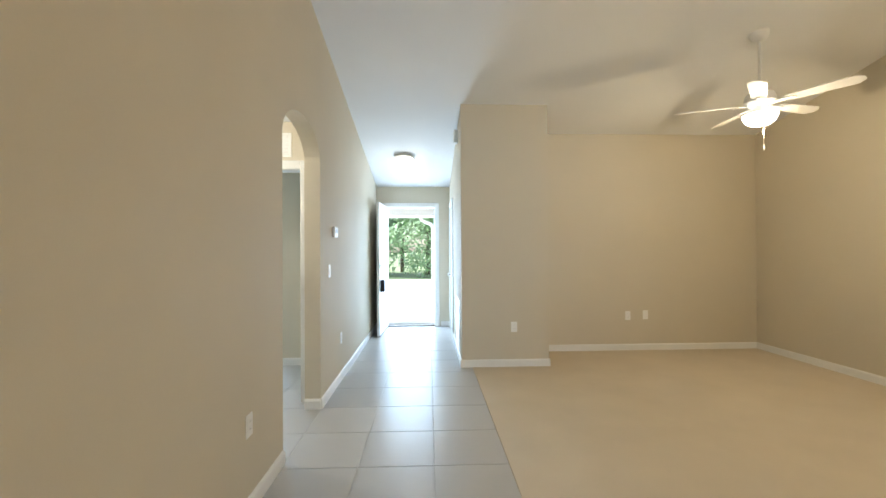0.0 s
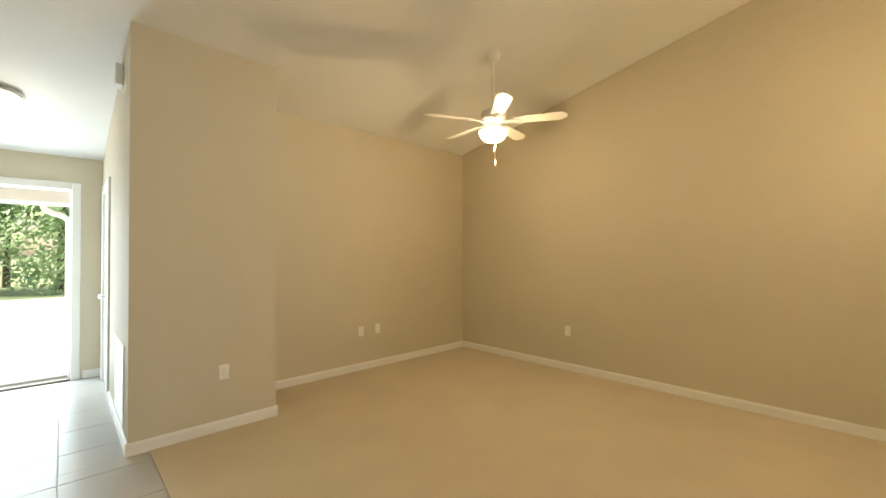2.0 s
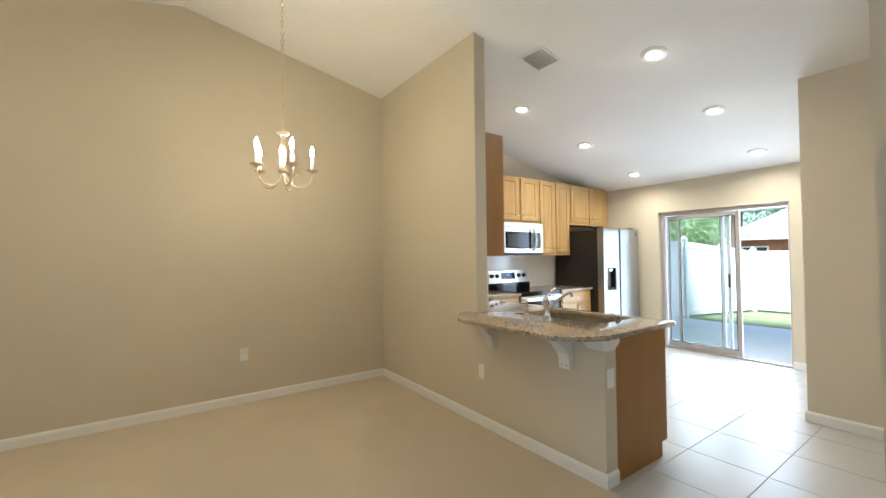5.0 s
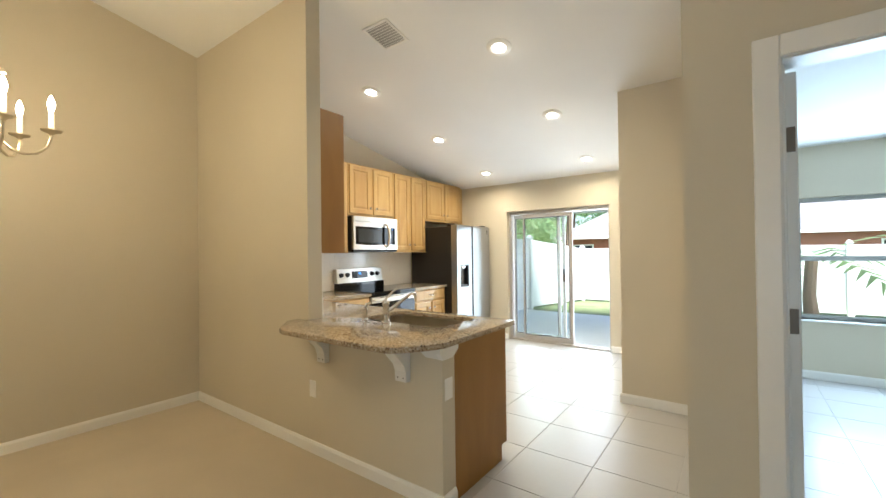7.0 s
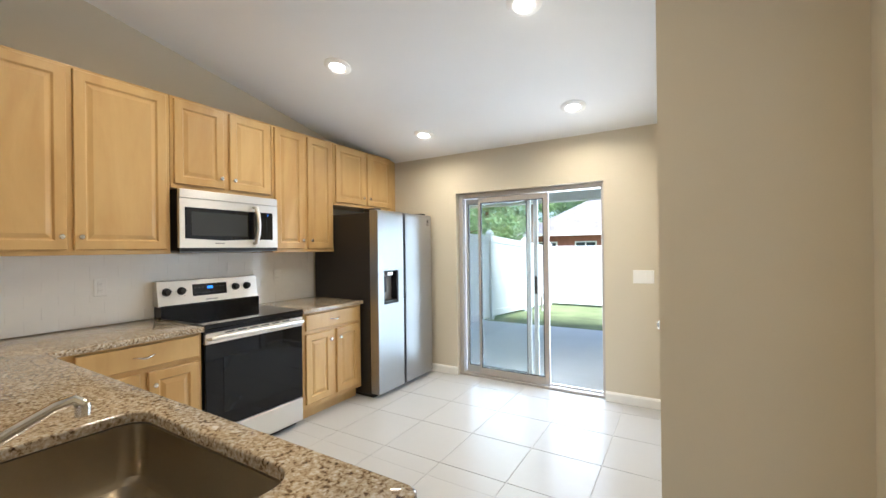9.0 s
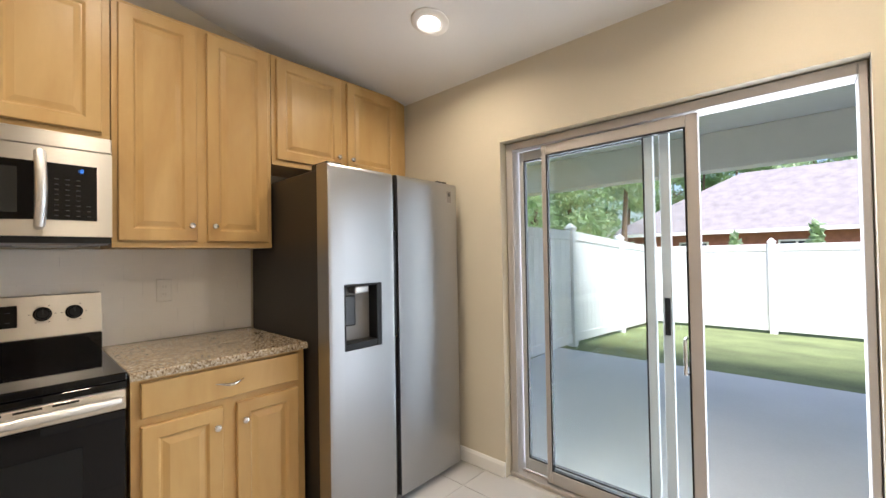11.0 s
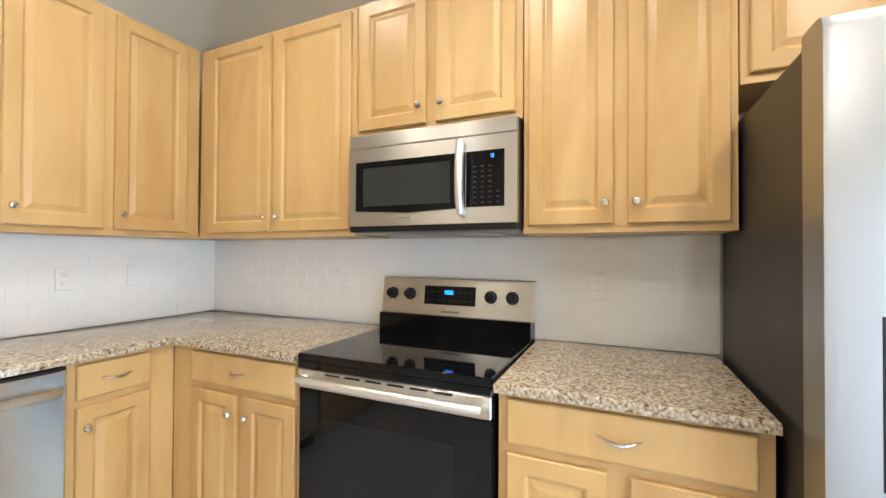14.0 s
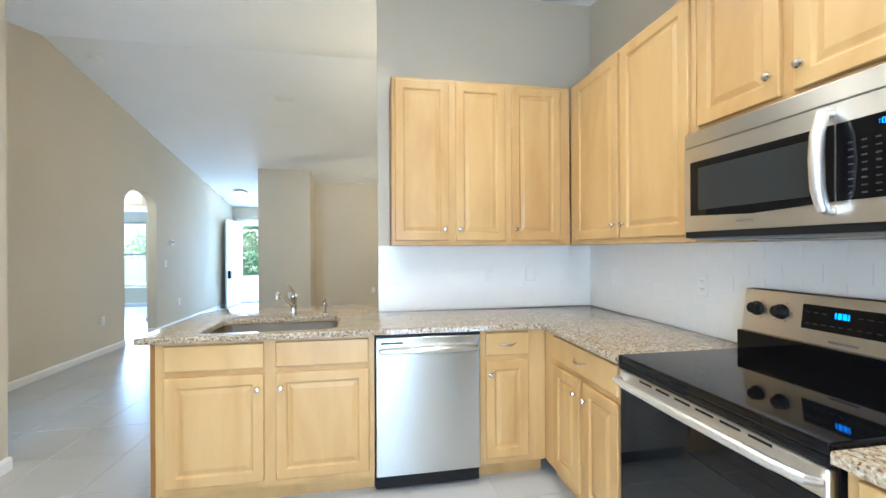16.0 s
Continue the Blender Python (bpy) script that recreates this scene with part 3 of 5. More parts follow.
def sliding_panel(x0, x1, y, label, m, wide=0.045, slim=0.028):
    o = part("panel", B(x0, y - 0.014, 0.03, x0 + wide, y + 0.014, 1.94, bevel=0.003), m, slider, label)
    for n, a in (("stile", (x1 - slim, y - 0.014, 0.03, x1, y + 0.014, 1.94)), ("rail", (x0 + wide, y - 0.014, 0.03, x1 - slim, y + 0.014, 0.10)), ("rail", (x0 + wide, y - 0.014, 1.885, x1 - slim, y + 0.014, 1.94))):
        part(n, B(*a, bevel=0.003), m, o)
    for a in ((x0 + wide, 0.10, x0 + wide + 0.008, 1.885), (x1 - slim - 0.008, 0.10, x1 - slim, 1.885), (x0 + wide + 0.008, 1.877, x1 - slim - 0.008, 1.885), (x0 + wide + 0.008, 0.10, x1 - slim - 0.008, 0.108)):
        part("gasket", B(a[0], y - 0.012, a[1], a[2], y + 0.012, a[3]), M_BLACK, o, "black rubber glazing gasket")
    g = part("pane", B(x0 + wide, y - 0.003, 0.10, x1 - slim, y + 0.003, 1.885), M_GLASS, o)
    g.visible_shadow = False
    return o


sp = sliding_panel(2.77, 3.54, YS0 - 0.045, "inner sliding glass panel", M_ALU, 0.05)
part("pull_handle", T([(2.835, YS0 - 0.03, 0.77), (2.835, YS0 - 0.0, 0.775), (2.835, YS0 + 0.002, 0.85), (2.835, YS0 - 0.0, 0.925), (2.835, YS0 - 0.03, 0.93)], 0.008), M_NICKEL, sp, "grey metal pull handle")
sliding_panel(2.97, 3.715, YS0 - 0.095, "outer fixed glass panel", M_ALUW, 0.04)
scr = part("screen_stile", B(2.905, YS0 - 0.135, 0.03, 2.95, YS0 - 0.112, 1.94, bevel=0.003), M_ALUW, slider, "white screen door edge")
part("screen_latch", B(2.915, YS0 - 0.112, 0.92, 2.94, YS0 - 0.106, 1.10, bevel=0.002), M_BLACK, scr, "black screen latch")

# ---- kitchen cabinets ----
FACE = 0.02


def door_mesh(w, h, frame_w=0.056):
    bm = bmesh.new()
    loops = []
    for inset, y in ((0, 0.0), (0, -0.015), (0.004, -0.019), (frame_w - 0.004, -0.019), (frame_w, -0.016), (frame_w + 0.006, -0.009), (frame_w + 0.012, -0.009), (frame_w + 0.034, -0.0165)):
        loops.append([bm.verts.new((x, y, z)) for x, z in ((inset, inset), (w - inset, inset), (w - inset, h - inset), (inset, h - inset))])
    for a, b in zip(loops, loops[1:]):
        for i in range(4):
            bm.faces.new((a[i], a[(i + 1) % 4], b[(i + 1) % 4], b[i]))
    bm.faces.new(loops[-1])
    bm.faces.new(loops[0])
    return bm


def slab_mesh(w, h):
    bm = bmesh.new()
    loops = []
    for inset, y in ((0, 0.0), (0, -0.014), (0.003, -0.018), (0.008, -0.019)):
        loops.append([bm.verts.new((x, y, z)) for x, z in ((inset, inset), (w - inset, inset), (w - inset, h - inset), (inset, h - inset))])
    for a, b in zip(loops, loops[1:]):
        for i in range(4):
            bm.faces.new((a[i], a[(i + 1) % 4], b[(i + 1) % 4], b[i]))
    bm.faces.new(loops[-1])
    bm.faces.new(loops[0])
    return bm


def add_door(cab, x0, x1, z0, z1, knob_x, knob_z):
    d = part("door", door_mesh(x1 - x0, z1 - z0), M_MAPLE, cab)
    d.location = (x0, 0, z0)
    if knob_x is not None:
        part("knob", L([(0.007, -0.018), (0.006, -0.028), (0.013, -0.034), (0.0155, -0.040), (0.012, -0.046), (0.004, -0.048)], (knob_x - x0, 0, knob_z - z0), 16, "y"), M_NICKEL, d, "satin nickel knob")


def add_drawer(cab, x0, x1, z0, z1, pull=True):
    d = part("drawer_front", slab_mesh(x1 - x0, z1 - z0), M_MAPLE, cab)
    d.location = (x0, 0, z0)
    if pull:
        c, h = (x1 - x0) / 2, (z1 - z0) / 2
        pts = [(c - 0.055 + 0.11 * i / 10, -0.02 - 0.024 * math.sin(math.pi * i / 10), h + 0.004 * math.cos(math.pi * i / 5)) for i in range(11)]
        part("pull", T(pts, [0.003 + 0.0035 * math.sin(math.pi * i / 10) for i in range(11)], 8), M_NICKEL, d, "satin nickel bow pull")


def upper(m, w, z0, z1, depth, label, doors, top_trim=True):
    """doors: rows of x0, x1, knob side (-1 low x, 1 high x)."""
    o = thing("wall_cabinet", label, "wall cabinet", m, "maple wall cabinets")
    part("body", B(0, 0, z0, w, depth, z1, bevel=0.0015), M_MAPLE, o)
    part("bottom_lip", B(0.0, -0.004, z0 - 0.0, w, -0.0005, z0 + 0.022, bevel=0.001), M_MAPLE, o)
    for x0, x1, side in doors:
        kx = x0 + 0.028 if side < 0 else x1 - 0.028
        add_door(o, x0, x1, z0 + 0.03, z1 - 0.02, kx, z0 + 0.105)
    return o


def base(m, w, depth, label, drawers, doors, body_x0=0.0, hollow=False):
    o = thing("base_cabinet", label, "base cabinet", m, "maple base cabinets")
    if hollow:
        for nm, a in (("face_frame", (0, 0, 0.10, w, 0.02, 0.884)), ("side_panel", (0, 0.02, 0.10, 0.018, depth, 0.884)), ("side_panel", (w - 0.018, 0.02, 0.10, w, depth, 0.884)),
                      ("bottom", (0.018, 0.02, 0.10, w - 0.018, depth, 0.118)), ("back", (0.018, depth - 0.01, 0.118, w - 0.018, depth, 0.884))):
            part(nm, B(*a), M_MAPLE, o)
    else:
        part("body", B(body_x0, 0, 0.10, w, depth, 0.884, bevel=0.0015), M_MAPLE, o)
    part("toe_kick", B(body_x0, 0.07, 0.0, w, 0.09, 0.10), M_MAPLE, o)
    for x0, x1, pull in drawers:
        add_drawer(o, x0, x1, 0.735, 0.866, pull)
    for x0, x1, side in doors:
        kx = x0 + 0.028 if side < 0 else x1 - 0.028
        add_door(o, x0, x1, 0.14, 0.705, kx, 0.628)
    return o


ZU0, ZU1 = 1.38, 2.465
YS, YU = -0.115, -0.395
# three-door cabinet on the partition
stub_upper = upper(pose(3.375, YU, 0), 1.225, ZU0, ZU1, YU * -1 - 0.118, "maple wall cabinet with three raised-panel doors",
      [(0.02, 0.37, 1), (0.415, 0.755, -1), (0.80, 1.15, -1)])
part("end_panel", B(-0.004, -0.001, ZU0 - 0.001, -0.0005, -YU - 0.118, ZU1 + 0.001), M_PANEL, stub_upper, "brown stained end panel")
XU = 4.612


def on_range_wall(y):
    return pose(XU, y, 0, 0, 0, -90)


DU = XK - XU - 0.003
upper(on_range_wall(-0.396), 1.09, ZU0, ZU1, DU, "maple corner wall cabinet with two raised-panel doors", [(0.085, 0.555, 1), (0.585, 1.065, -1)])
upper(on_range_wall(-1.490), 0.782, 1.832, ZU1, DU, "short maple wall cabinet over the microwave", [(0.02, 0.365, 1), (0.412, 0.755, -1)])
upper(on_range_wall(-2.276), 0.69, ZU0, ZU1, DU, "maple wall cabinet with two tall raised-panel doors", [(0.02, 0.322, 1), (0.367, 0.668, -1)])
upper(on_range_wall(-2.970), 1.0, 1.845, ZU1, DU, "short maple wall cabinet over the refrigerator", [(0.025, 0.445, 1), (0.49, 0.91, -1)])

YBASE, XBASE = -0.728, 4.262
DB = -0.12 - YBASE
sink_base = base(pose(2.162, YBASE, 0), 1.094, 0.59, "maple sink cabinet with two false drawers and two doors", [(0.045, 0.52, False), (0.58, 1.065, False)], [(0.045, 0.52, 1), (0.58, 1.065, -1)], hollow=True)
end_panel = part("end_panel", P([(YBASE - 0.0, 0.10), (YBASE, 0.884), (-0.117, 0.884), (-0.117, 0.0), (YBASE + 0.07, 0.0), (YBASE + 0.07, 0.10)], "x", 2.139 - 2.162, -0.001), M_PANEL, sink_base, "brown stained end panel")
end_panel.location = (0, -YBASE, 0)
base(pose(3.862, YBASE, 0), 0.40, DB, "narrow maple base cabinet with one drawer and door", [(0.03, 0.29, True)], [(0.03, 0.29, -1)])
base(pose(XBASE, -0.73, 0, 0, 0, -90), 0.766, XK - XBASE - 0.004, "maple corner base cabinet with a drawer and two doors", [(0.145, 0.745, True)], [(0.145, 0.425, 1), (0.465, 0.745, -1)])
base(pose(XBASE, -2.278, 0, 0, 0, -90), 0.682, XK - XBASE - 0.004, "maple base cabinet with a drawer and two doors", [(0.03, 0.645, True)], [(0.03, 0.31, 1), (0.365, 0.645, -1)])


# ---- granite tops ----
def slab(name, outer, holes, z0, z1, label):
    bm = bmesh.new()
    edges = []
    for loop in (outer, *holes):
        vs = [bm.verts.new((x, y, z1)) for x, y in loop]
        edges += [bm.edges.new((vs[i], vs[(i + 1) % len(vs)])) for i in range(len(vs))]
    bmesh.ops.triangle_fill(bm, use_beauty=True, edges=edges)
    top = bm.faces[:]
    ext = bmesh.ops.extrude_face_region(bm, geom=top)
    for v in [g for g in ext["geom"] if isinstance(g, bmesh.types.BMVert)]:
        v.co.z = z0
    bmesh.ops.recalc_face_normals(bm, faces=bm.faces[:])
    rim = [e for e in bm.edges if len(e.link_faces) == 2 and all(abs(v.co.z - z1) < 1e-6 for v in e.verts) and abs(e.calc_face_angle(0)) > 1.0]
    bmesh.ops.bevel(bm, geom=rim, offset=0.007, segments=3, affect="EDGES", profile=0.5)
    o = new(name, mesh_of(name, bm, M_GRANITE))
    return tagged(o, label, "countertop")


def round_rect(x0, y0, x1, y1, r, n=5):
    pts = []
    for cx, cy, a0 in ((x1 - r, y1 - r, 0), (x0 + r, y1 - r, 90), (x0 + r, y0 + r, 180), (x1 - r, y0 + r, 270)):
        for i in range(n + 1):
            a = radians(a0 + 90 * i / n)
            pts.append((cx + r * math.cos(a), cy + r * math.sin(a)))
    return pts


ZC0, ZC1 = 0.885, 0.915
YC, XC = -0.765, 4.225
front_curve = [(2.31, 0.306), (2.255, 0.298), (2.205, 0.270), (2.150, 0.205), (2.10, 0.125)]
outline = [(3.288, 0.003), (3.40, 0.003), (3.395, 0.10), (3.19, 0.285), (3.10, 0.315), (2.85, 0.318), (2.55, 0.315)] + front_curve + [
    (2.072, 0.05), (2.072, YC + 0.03), (2.08, YC + 0.008), (2.102, YC)] + [(XC - 0.03, YC), (XC - 0.008, YC - 0.008), (XC, YC - 0.03), (XC, -1.497), (XK - 0.012, -1.497), (XK - 0.012, -0.127), (3.288, -0.127)]
SINK = (2.335, -0.675, 3.045, -0.255)
slab("countertop", outline, [round_rect(*SINK, 0.06)], ZC0, ZC1, "tan speckled granite bar and L-shaped countertop with sink cut-out")
slab("countertop", [(XC, -2.272), (XK - 0.012, -2.272), (XK - 0.012, -2.962), (XC, -2.962)], [], ZC0, ZC1, "short tan speckled granite countertop beside the refrigerator")

# ---- sink and taps ----
sink = thing("sink", "brushed steel undermount kitchen sink", "sink", pose(2.69, -0.465, 0.70))
bm = bmesh.new()
loops = []
for g, z, r in ((0.012, 0.184, 0.065), (-0.004, 0.182, 0.062), (-0.008, 0.03, 0.06), (-0.02, 0.012, 0.055), (-0.05, 0.002, 0.04)):
    loops.append([bm.verts.new((x - 2.69, y + 0.465, z)) for x, y in round_rect(SINK[0] - g, SINK[1] - g, SINK[2] + g, SINK[3] + g, r)])
for a, b in zip(loops, loops[1:]):
    for i in range(len(a)):
        bm.faces.new((a[i], a[(i + 1) % len(a)], b[(i + 1) % len(a)], b[i]))
bm.faces.new(loops[-1])
part("basin", bm, M_SINK, sink)
part("drain", L([(0.045, 0.003), (0.045, 0.006), (0.03, 0.006), (0.028, 0.002), (0.01, 0.002)], (0, 0, 0), 24), M_CHROME, sink, "chrome drain")
faucet = thing("faucet", "chrome single-lever kitchen faucet", "faucet", pose(2.735, -0.20, ZC1))
part("base", L([(0.03, 0.0), (0.03, 0.008), (0.024, 0.014), (0.021, 0.03), (0.020, 0.11), (0.024, 0.12), (0.023, 0.14), (0.014, 0.15)], n=24), M_CHROME, faucet)
part("spout", T([(0, -0.01, 0.07), (-0.01, -0.05, 0.09), (-0.03, -0.13, 0.14), (-0.045, -0.19, 0.172), (-0.05, -0.215, 0.178), (-0.052, -0.228, 0.165)], [0.013, 0.013, 0.012, 0.011, 0.011, 0.012], 12), M_CHROME, faucet)
part("aerator", L([(0.013, 0.0), (0.013, 0.025)], (-0.052, -0.228, 0.142), 14), M_NICKEL, faucet, "satin metal spout tip")
part("lever", T([(0, 0, 0.145), (0.0, -0.01, 0.165), (-0.012, -0.05, 0.20), (-0.02, -0.085, 0.215)], [0.012, 0.01, 0.007, 0.006], 10), M_CHROME, faucet)
soap = thing("side_sprayer", "small chrome pull-out side sprayer", "faucet", pose(2.935, -0.20, ZC1))
part("base", L([(0.022, 0), (0.022, 0.008), (0.015, 0.014), (0.014, 0.05), (0.018, 0.06), (0.017, 0.085), (0.008, 0.09)], n=20), M_CHROME, soap)
part("head", T([(0, 0, 0.085), (-0.003, -0.012, 0.105), (-0.01, -0.04, 0.112)], [0.013, 0.013, 0.009], 12), M_CHROME, soap)

# ---- brackets under the bar ----


def bracket(x):
    o = thing("corbel", "white painted wooden bracket under the bar", "bracket", pose(x, 0.002, 0.655), "bar brackets")
    pts = [(0, 0.0), (0, 0.227), (0.185, 0.227), (0.185, 0.205), (0.15, 0.192), (0.115, 0.165), (0.085, 0.13), (0.055, 0.10), (0.04, 0.06), (0.036, 0.0)]
    part("scroll", P(pts, "x", -0.041, 0.041), M_TRIM, o)
    part("top_plate", B(-0.044, 0.0, 0.2175, 0.044, 0.19, 0.2265, bevel=0.002), M_TRIM, o)
    for dx in (-0.02, 0.02):
        part("screw", L([(0.004, 0.034), (0.004, 0.039)], (dx, 0, 0.022), 8, "y"), M_HINGE, o)


bracket(3.105)
bracket(2.395)
cleat = thing("bar_cleat", "white painted cleat under the end of the bar", "bracket", pose(2.135, 0.0, 0.80))
part("side_board", P([(-0.112, 0.05), (-0.112, 0.083), (0.055, 0.083), (0.055, 0.05), (0.03, 0.012), (-0.06, 0.012)], "x", -0.03, -0.003), M_TRIM, cleat)
part("front_board", P([(-0.003, 0.012), (-0.003, 0.083), (0.15, 0.083), (0.15, 0.055), (0.09, 0.012)], "y", 0.003, 0.025), M_TRIM, cleat)

# ---- range ----
rng = thing("range", "stainless electric range with black glass cooktop", "range", pose(4.235, -1.503, 0, 0, 0, -90))
W = 0.764
part("body", B(0.003, 0.03, 0.09, W - 0.003, 0.62, 0.895), M_BLACK, rng)
part("kick_space", B(0.02, 0.07, 0.0, W - 0.02, 0.6, 0.09), M_BLACK, rng)
part("cooktop", B(0, -0.006, 0.895, W, 0.60, 0.924, bevel=0.006, seg=2), M_BLACKG, rng, "black glass cooktop")
part("front_apron", B(0.001, -0.005, 0.869, W - 0.001, 0.029, 0.8945, bevel=0.003), M_BLACKG, rng, "black glass front edge")
od = part("oven_door", B(0.004, 0.0, 0.235, W - 0.004, 0.028, 0.795, bevel=0.004), M_BLACKG, rng, "black glass oven door")
part("door_band", B(0.004, -0.004, 0.795, W - 0.004, 0.028, 0.866, bevel=0.004), M_STEEL_H, od, "stainless top band")
part("oven_window", B(0.12, -0.0025, 0.33, W - 0.12, 0.0, 0.70, bevel=0.001), M_OVEN, od, "dark oven window")
for i in range(6):
    part("vent_slot", B(0.13 + i * 0.088, -0.0055, 0.853, 0.195 + i * 0.088, -0.0035, 0.860), M_BLACK, od)
hp = [(0.02, -0.004, 0.83), (0.03, -0.035, 0.835), (0.1, -0.052, 0.838), (W / 2, -0.058, 0.84), (W - 0.1, -0.052, 0.838), (W - 0.03, -0.035, 0.835), (W - 0.02, -0.004, 0.83)]
part("door_handle", T(hp, [0.011, 0.014, 0.015, 0.016, 0.015, 0.014, 0.011], 12), M_HANDLE, od, "curved stainless handle")
part("storage_drawer", B(0.004, 0.0, 0.045, W - 0.004, 0.028, 0.225, bevel=0.006), M_STEEL_H, rng, "stainless lower drawer")
part("back_riser", B(0.0, 0.555, 0.90, W, 0.66, 1.005, bevel=0.004), M_BLACKG, rng, "glossy black riser")
bg = part("backguard", P([(0.585, 1.0), (0.61, 1.178), (0.668, 1.178), (0.668, 1.0)], "x", -0.003, W + 0.003), M_STEEL_H, rng, "stainless control panel")


def on_guard(name, bm, material, label=""):
    o = part(name, bm, material, bg, label)
    o.matrix_basis = pose(0, 0.585, 1.0, -8, 0, 0)
    return o


on_guard("display", B(0.235, -0.004, 0.055, 0.50, 0.002, 0.145, bevel=0.002), M_BLACKG, "black glass clock display")
bm = bmesh.new()
for i, (w0, sx) in enumerate(((0.004, 0.345), (0.011, 0.354), (0.011, 0.369), (0.004, 0.384))):
    box(bm, sx, -0.0055, 0.105, sx + w0, -0.0042, 0.125)
on_guard("clock_digits", bm, M_LED, "blue clock digits")["kind"] = "stuff"
bm = bmesh.new()
for r_ in range(2):
    for i in range(9):
        if r_ == 1 and 3 <= i <= 5:
            continue
        box(bm, 0.25 + i * 0.027, -0.0052, 0.075 + r_ * 0.04, 0.264 + i * 0.027, -0.0042, 0.079 + r_ * 0.04)
on_guard("touch_keys", bm, M_INK)["kind"] = "stuff"
on_guard("badge", B(0.33, -0.002, 0.018, 0.42, 0.001, 0.026), M_GREYP)
for kx in (0.056, 0.156, 0.574, 0.674):
    k = on_guard("knob", L([(0.030, 0.0), (0.029, -0.008), (0.024, -0.012), (0.022, -0.03), (0.018, -0.033)], (kx, 0, 0.102), 24, "y"), M_BLACK, "black control knob")
    part("pointer", B(kx - 0.002, -0.035, 0.102, kx + 0.002, -0.0325, 0.122), M_INK, k)
    bm = bmesh.new()
    for a in range(5):
        an = radians(30 + 60 * a)
        box(bm, kx + 0.04 * math.sin(an) - 0.003, -0.0012, 0.102 + 0.04 * math.cos(an) - 0.0015, kx + 0.04 * math.sin(an) + 0.003, 0.0005, 0.102 + 0.04 * math.cos(an) + 0.0015)
    on_guard("dial_marks", bm, M_GREYP)["kind"] = "stuff"

# ---- microwave ----
mw = thing("microwave", "stainless over-the-range microwave with black window", "microwave", pose(4.535, -1.508, 1.40, 0, 0, -90))
MW, MH = 0.76, 0.424
part("body", B(0.0, 0.03, 0.0, MW, 0.38, MH, bevel=0.003), M_BLACK, mw)
part("top_grille", B(0.0, 0.0, 0.362, MW, 0.03, MH, bevel=0.004), M_STEEL_H, mw, "stainless top vent band")
md = part("door", B(0.0, 0.0, 0.020, 0.5562, 0.03, 0.360, bevel=0.0004), M_STEEL_H, mw, "stainless door")
bm = bmesh.new()
out = [(0.035, 0.085), (0.30, 0.072), (0.553, 0.083), (0.553, 0.30), (0.035, 0.30)]
prism(bm, out, "y", -0.003, 0.001)
part("window_surround", bm, M_BLACKG, md, "glossy black window surround")
part("window_screen", B(0.075, -0.0045, 0.105, 0.49, -0.002, 0.272), M_GREYG, md, "grey mesh window")
part("badge", B(0.24, -0.002, 0.048, 0.31, 0.001, 0.055), M_GREYP, md)
mhp = [(0.545, -0.002, 0.335), (0.547, -0.034, 0.33), (0.549, -0.054, 0.27), (0.550, -0.060, 0.2), (0.549, -0.054, 0.12), (0.547, -0.034, 0.062), (0.545, -0.002, 0.055)]
part("handle", T(mhp, [0.013, 0.0165, 0.0175, 0.018, 0.0175, 0.0165, 0.013], 14), M_HANDLE, md, "curved stainless handle")
cp = part("control_panel", B(0.5564, 0.0, 0.020, MW, 0.03, 0.360, bevel=0.0004), M_STEEL_H, mw, "stainless control side")
part("keypad", B(0.559, -0.003, 0.083, 0.712, 0.001, 0.30), M_BLACKG, cp, "black glass keypad")
bm = bmesh.new()
for a in ((0.657, 0.274, 0.6585, 0.276), (0.657, 0.280, 0.6585, 0.282), (0.663, 0.271, 0.6645, 0.285), (0.669, 0.271, 0.6705, 0.285), (0.6645, 0.271, 0.669, 0.2725), (0.6645, 0.2835, 0.669, 0.285)):
    box(bm, a[0], -0.0045, a[1], a[2], -0.003, a[3])
part("clock_digits", bm, M_LED, cp, "blue clock digits")["kind"] = "stuff"
bm = bmesh.new()
for r_ in range(8):
    for c_ in range(4 if r_ < 3 else 3):
        box(bm, 0.588 + c_ * 0.031, -0.0042, 0.098 + r_ * 0.02, 0.600 + c_ * 0.031, -0.003, 0.102 + r_ * 0.02)
part("keys", bm, M_INK, cp)["kind"] = "stuff"
bm = B(0.01, 0.02, -0.012, MW - 0.01, 0.36, 0.0, bevel=0.002)
part("underside", bm, M_GREYP, mw, "grey underside with filters")
part("lower_lip", B(0.002, 0.004, -0.006, MW - 0.002, 0.03, 0.0195), M_BLACK, mw, "black lower vent lip")
for fx in (0.12, 0.48):
    part("grease_filter", B(fx, 0.08, -0.016, fx + 0.18, 0.28, -0.012), M_STEEL_V, mw)

# ---- refrigerator ----
fr = thing("refrigerator", "stainless side-by-side refrigerator with ice dispenser", "refrigerator", pose(4.047, -2.974, 0, 0, 0, -90))
part("body", B(0.004, 0.105, 0.03, 0.906, 0.85, 1.745, bevel=0.004), M_DARK, fr, "dark grey cabinet")
part("foot_grille", B(0.02, 0.09, 0.0, 0.89, 0.8, 0.03), M_BLACK, fr)
DX0, DX1, DZ0, DZ1 = 0.08, 0.305, 0.872, 1.191
BULGE = 0.0015


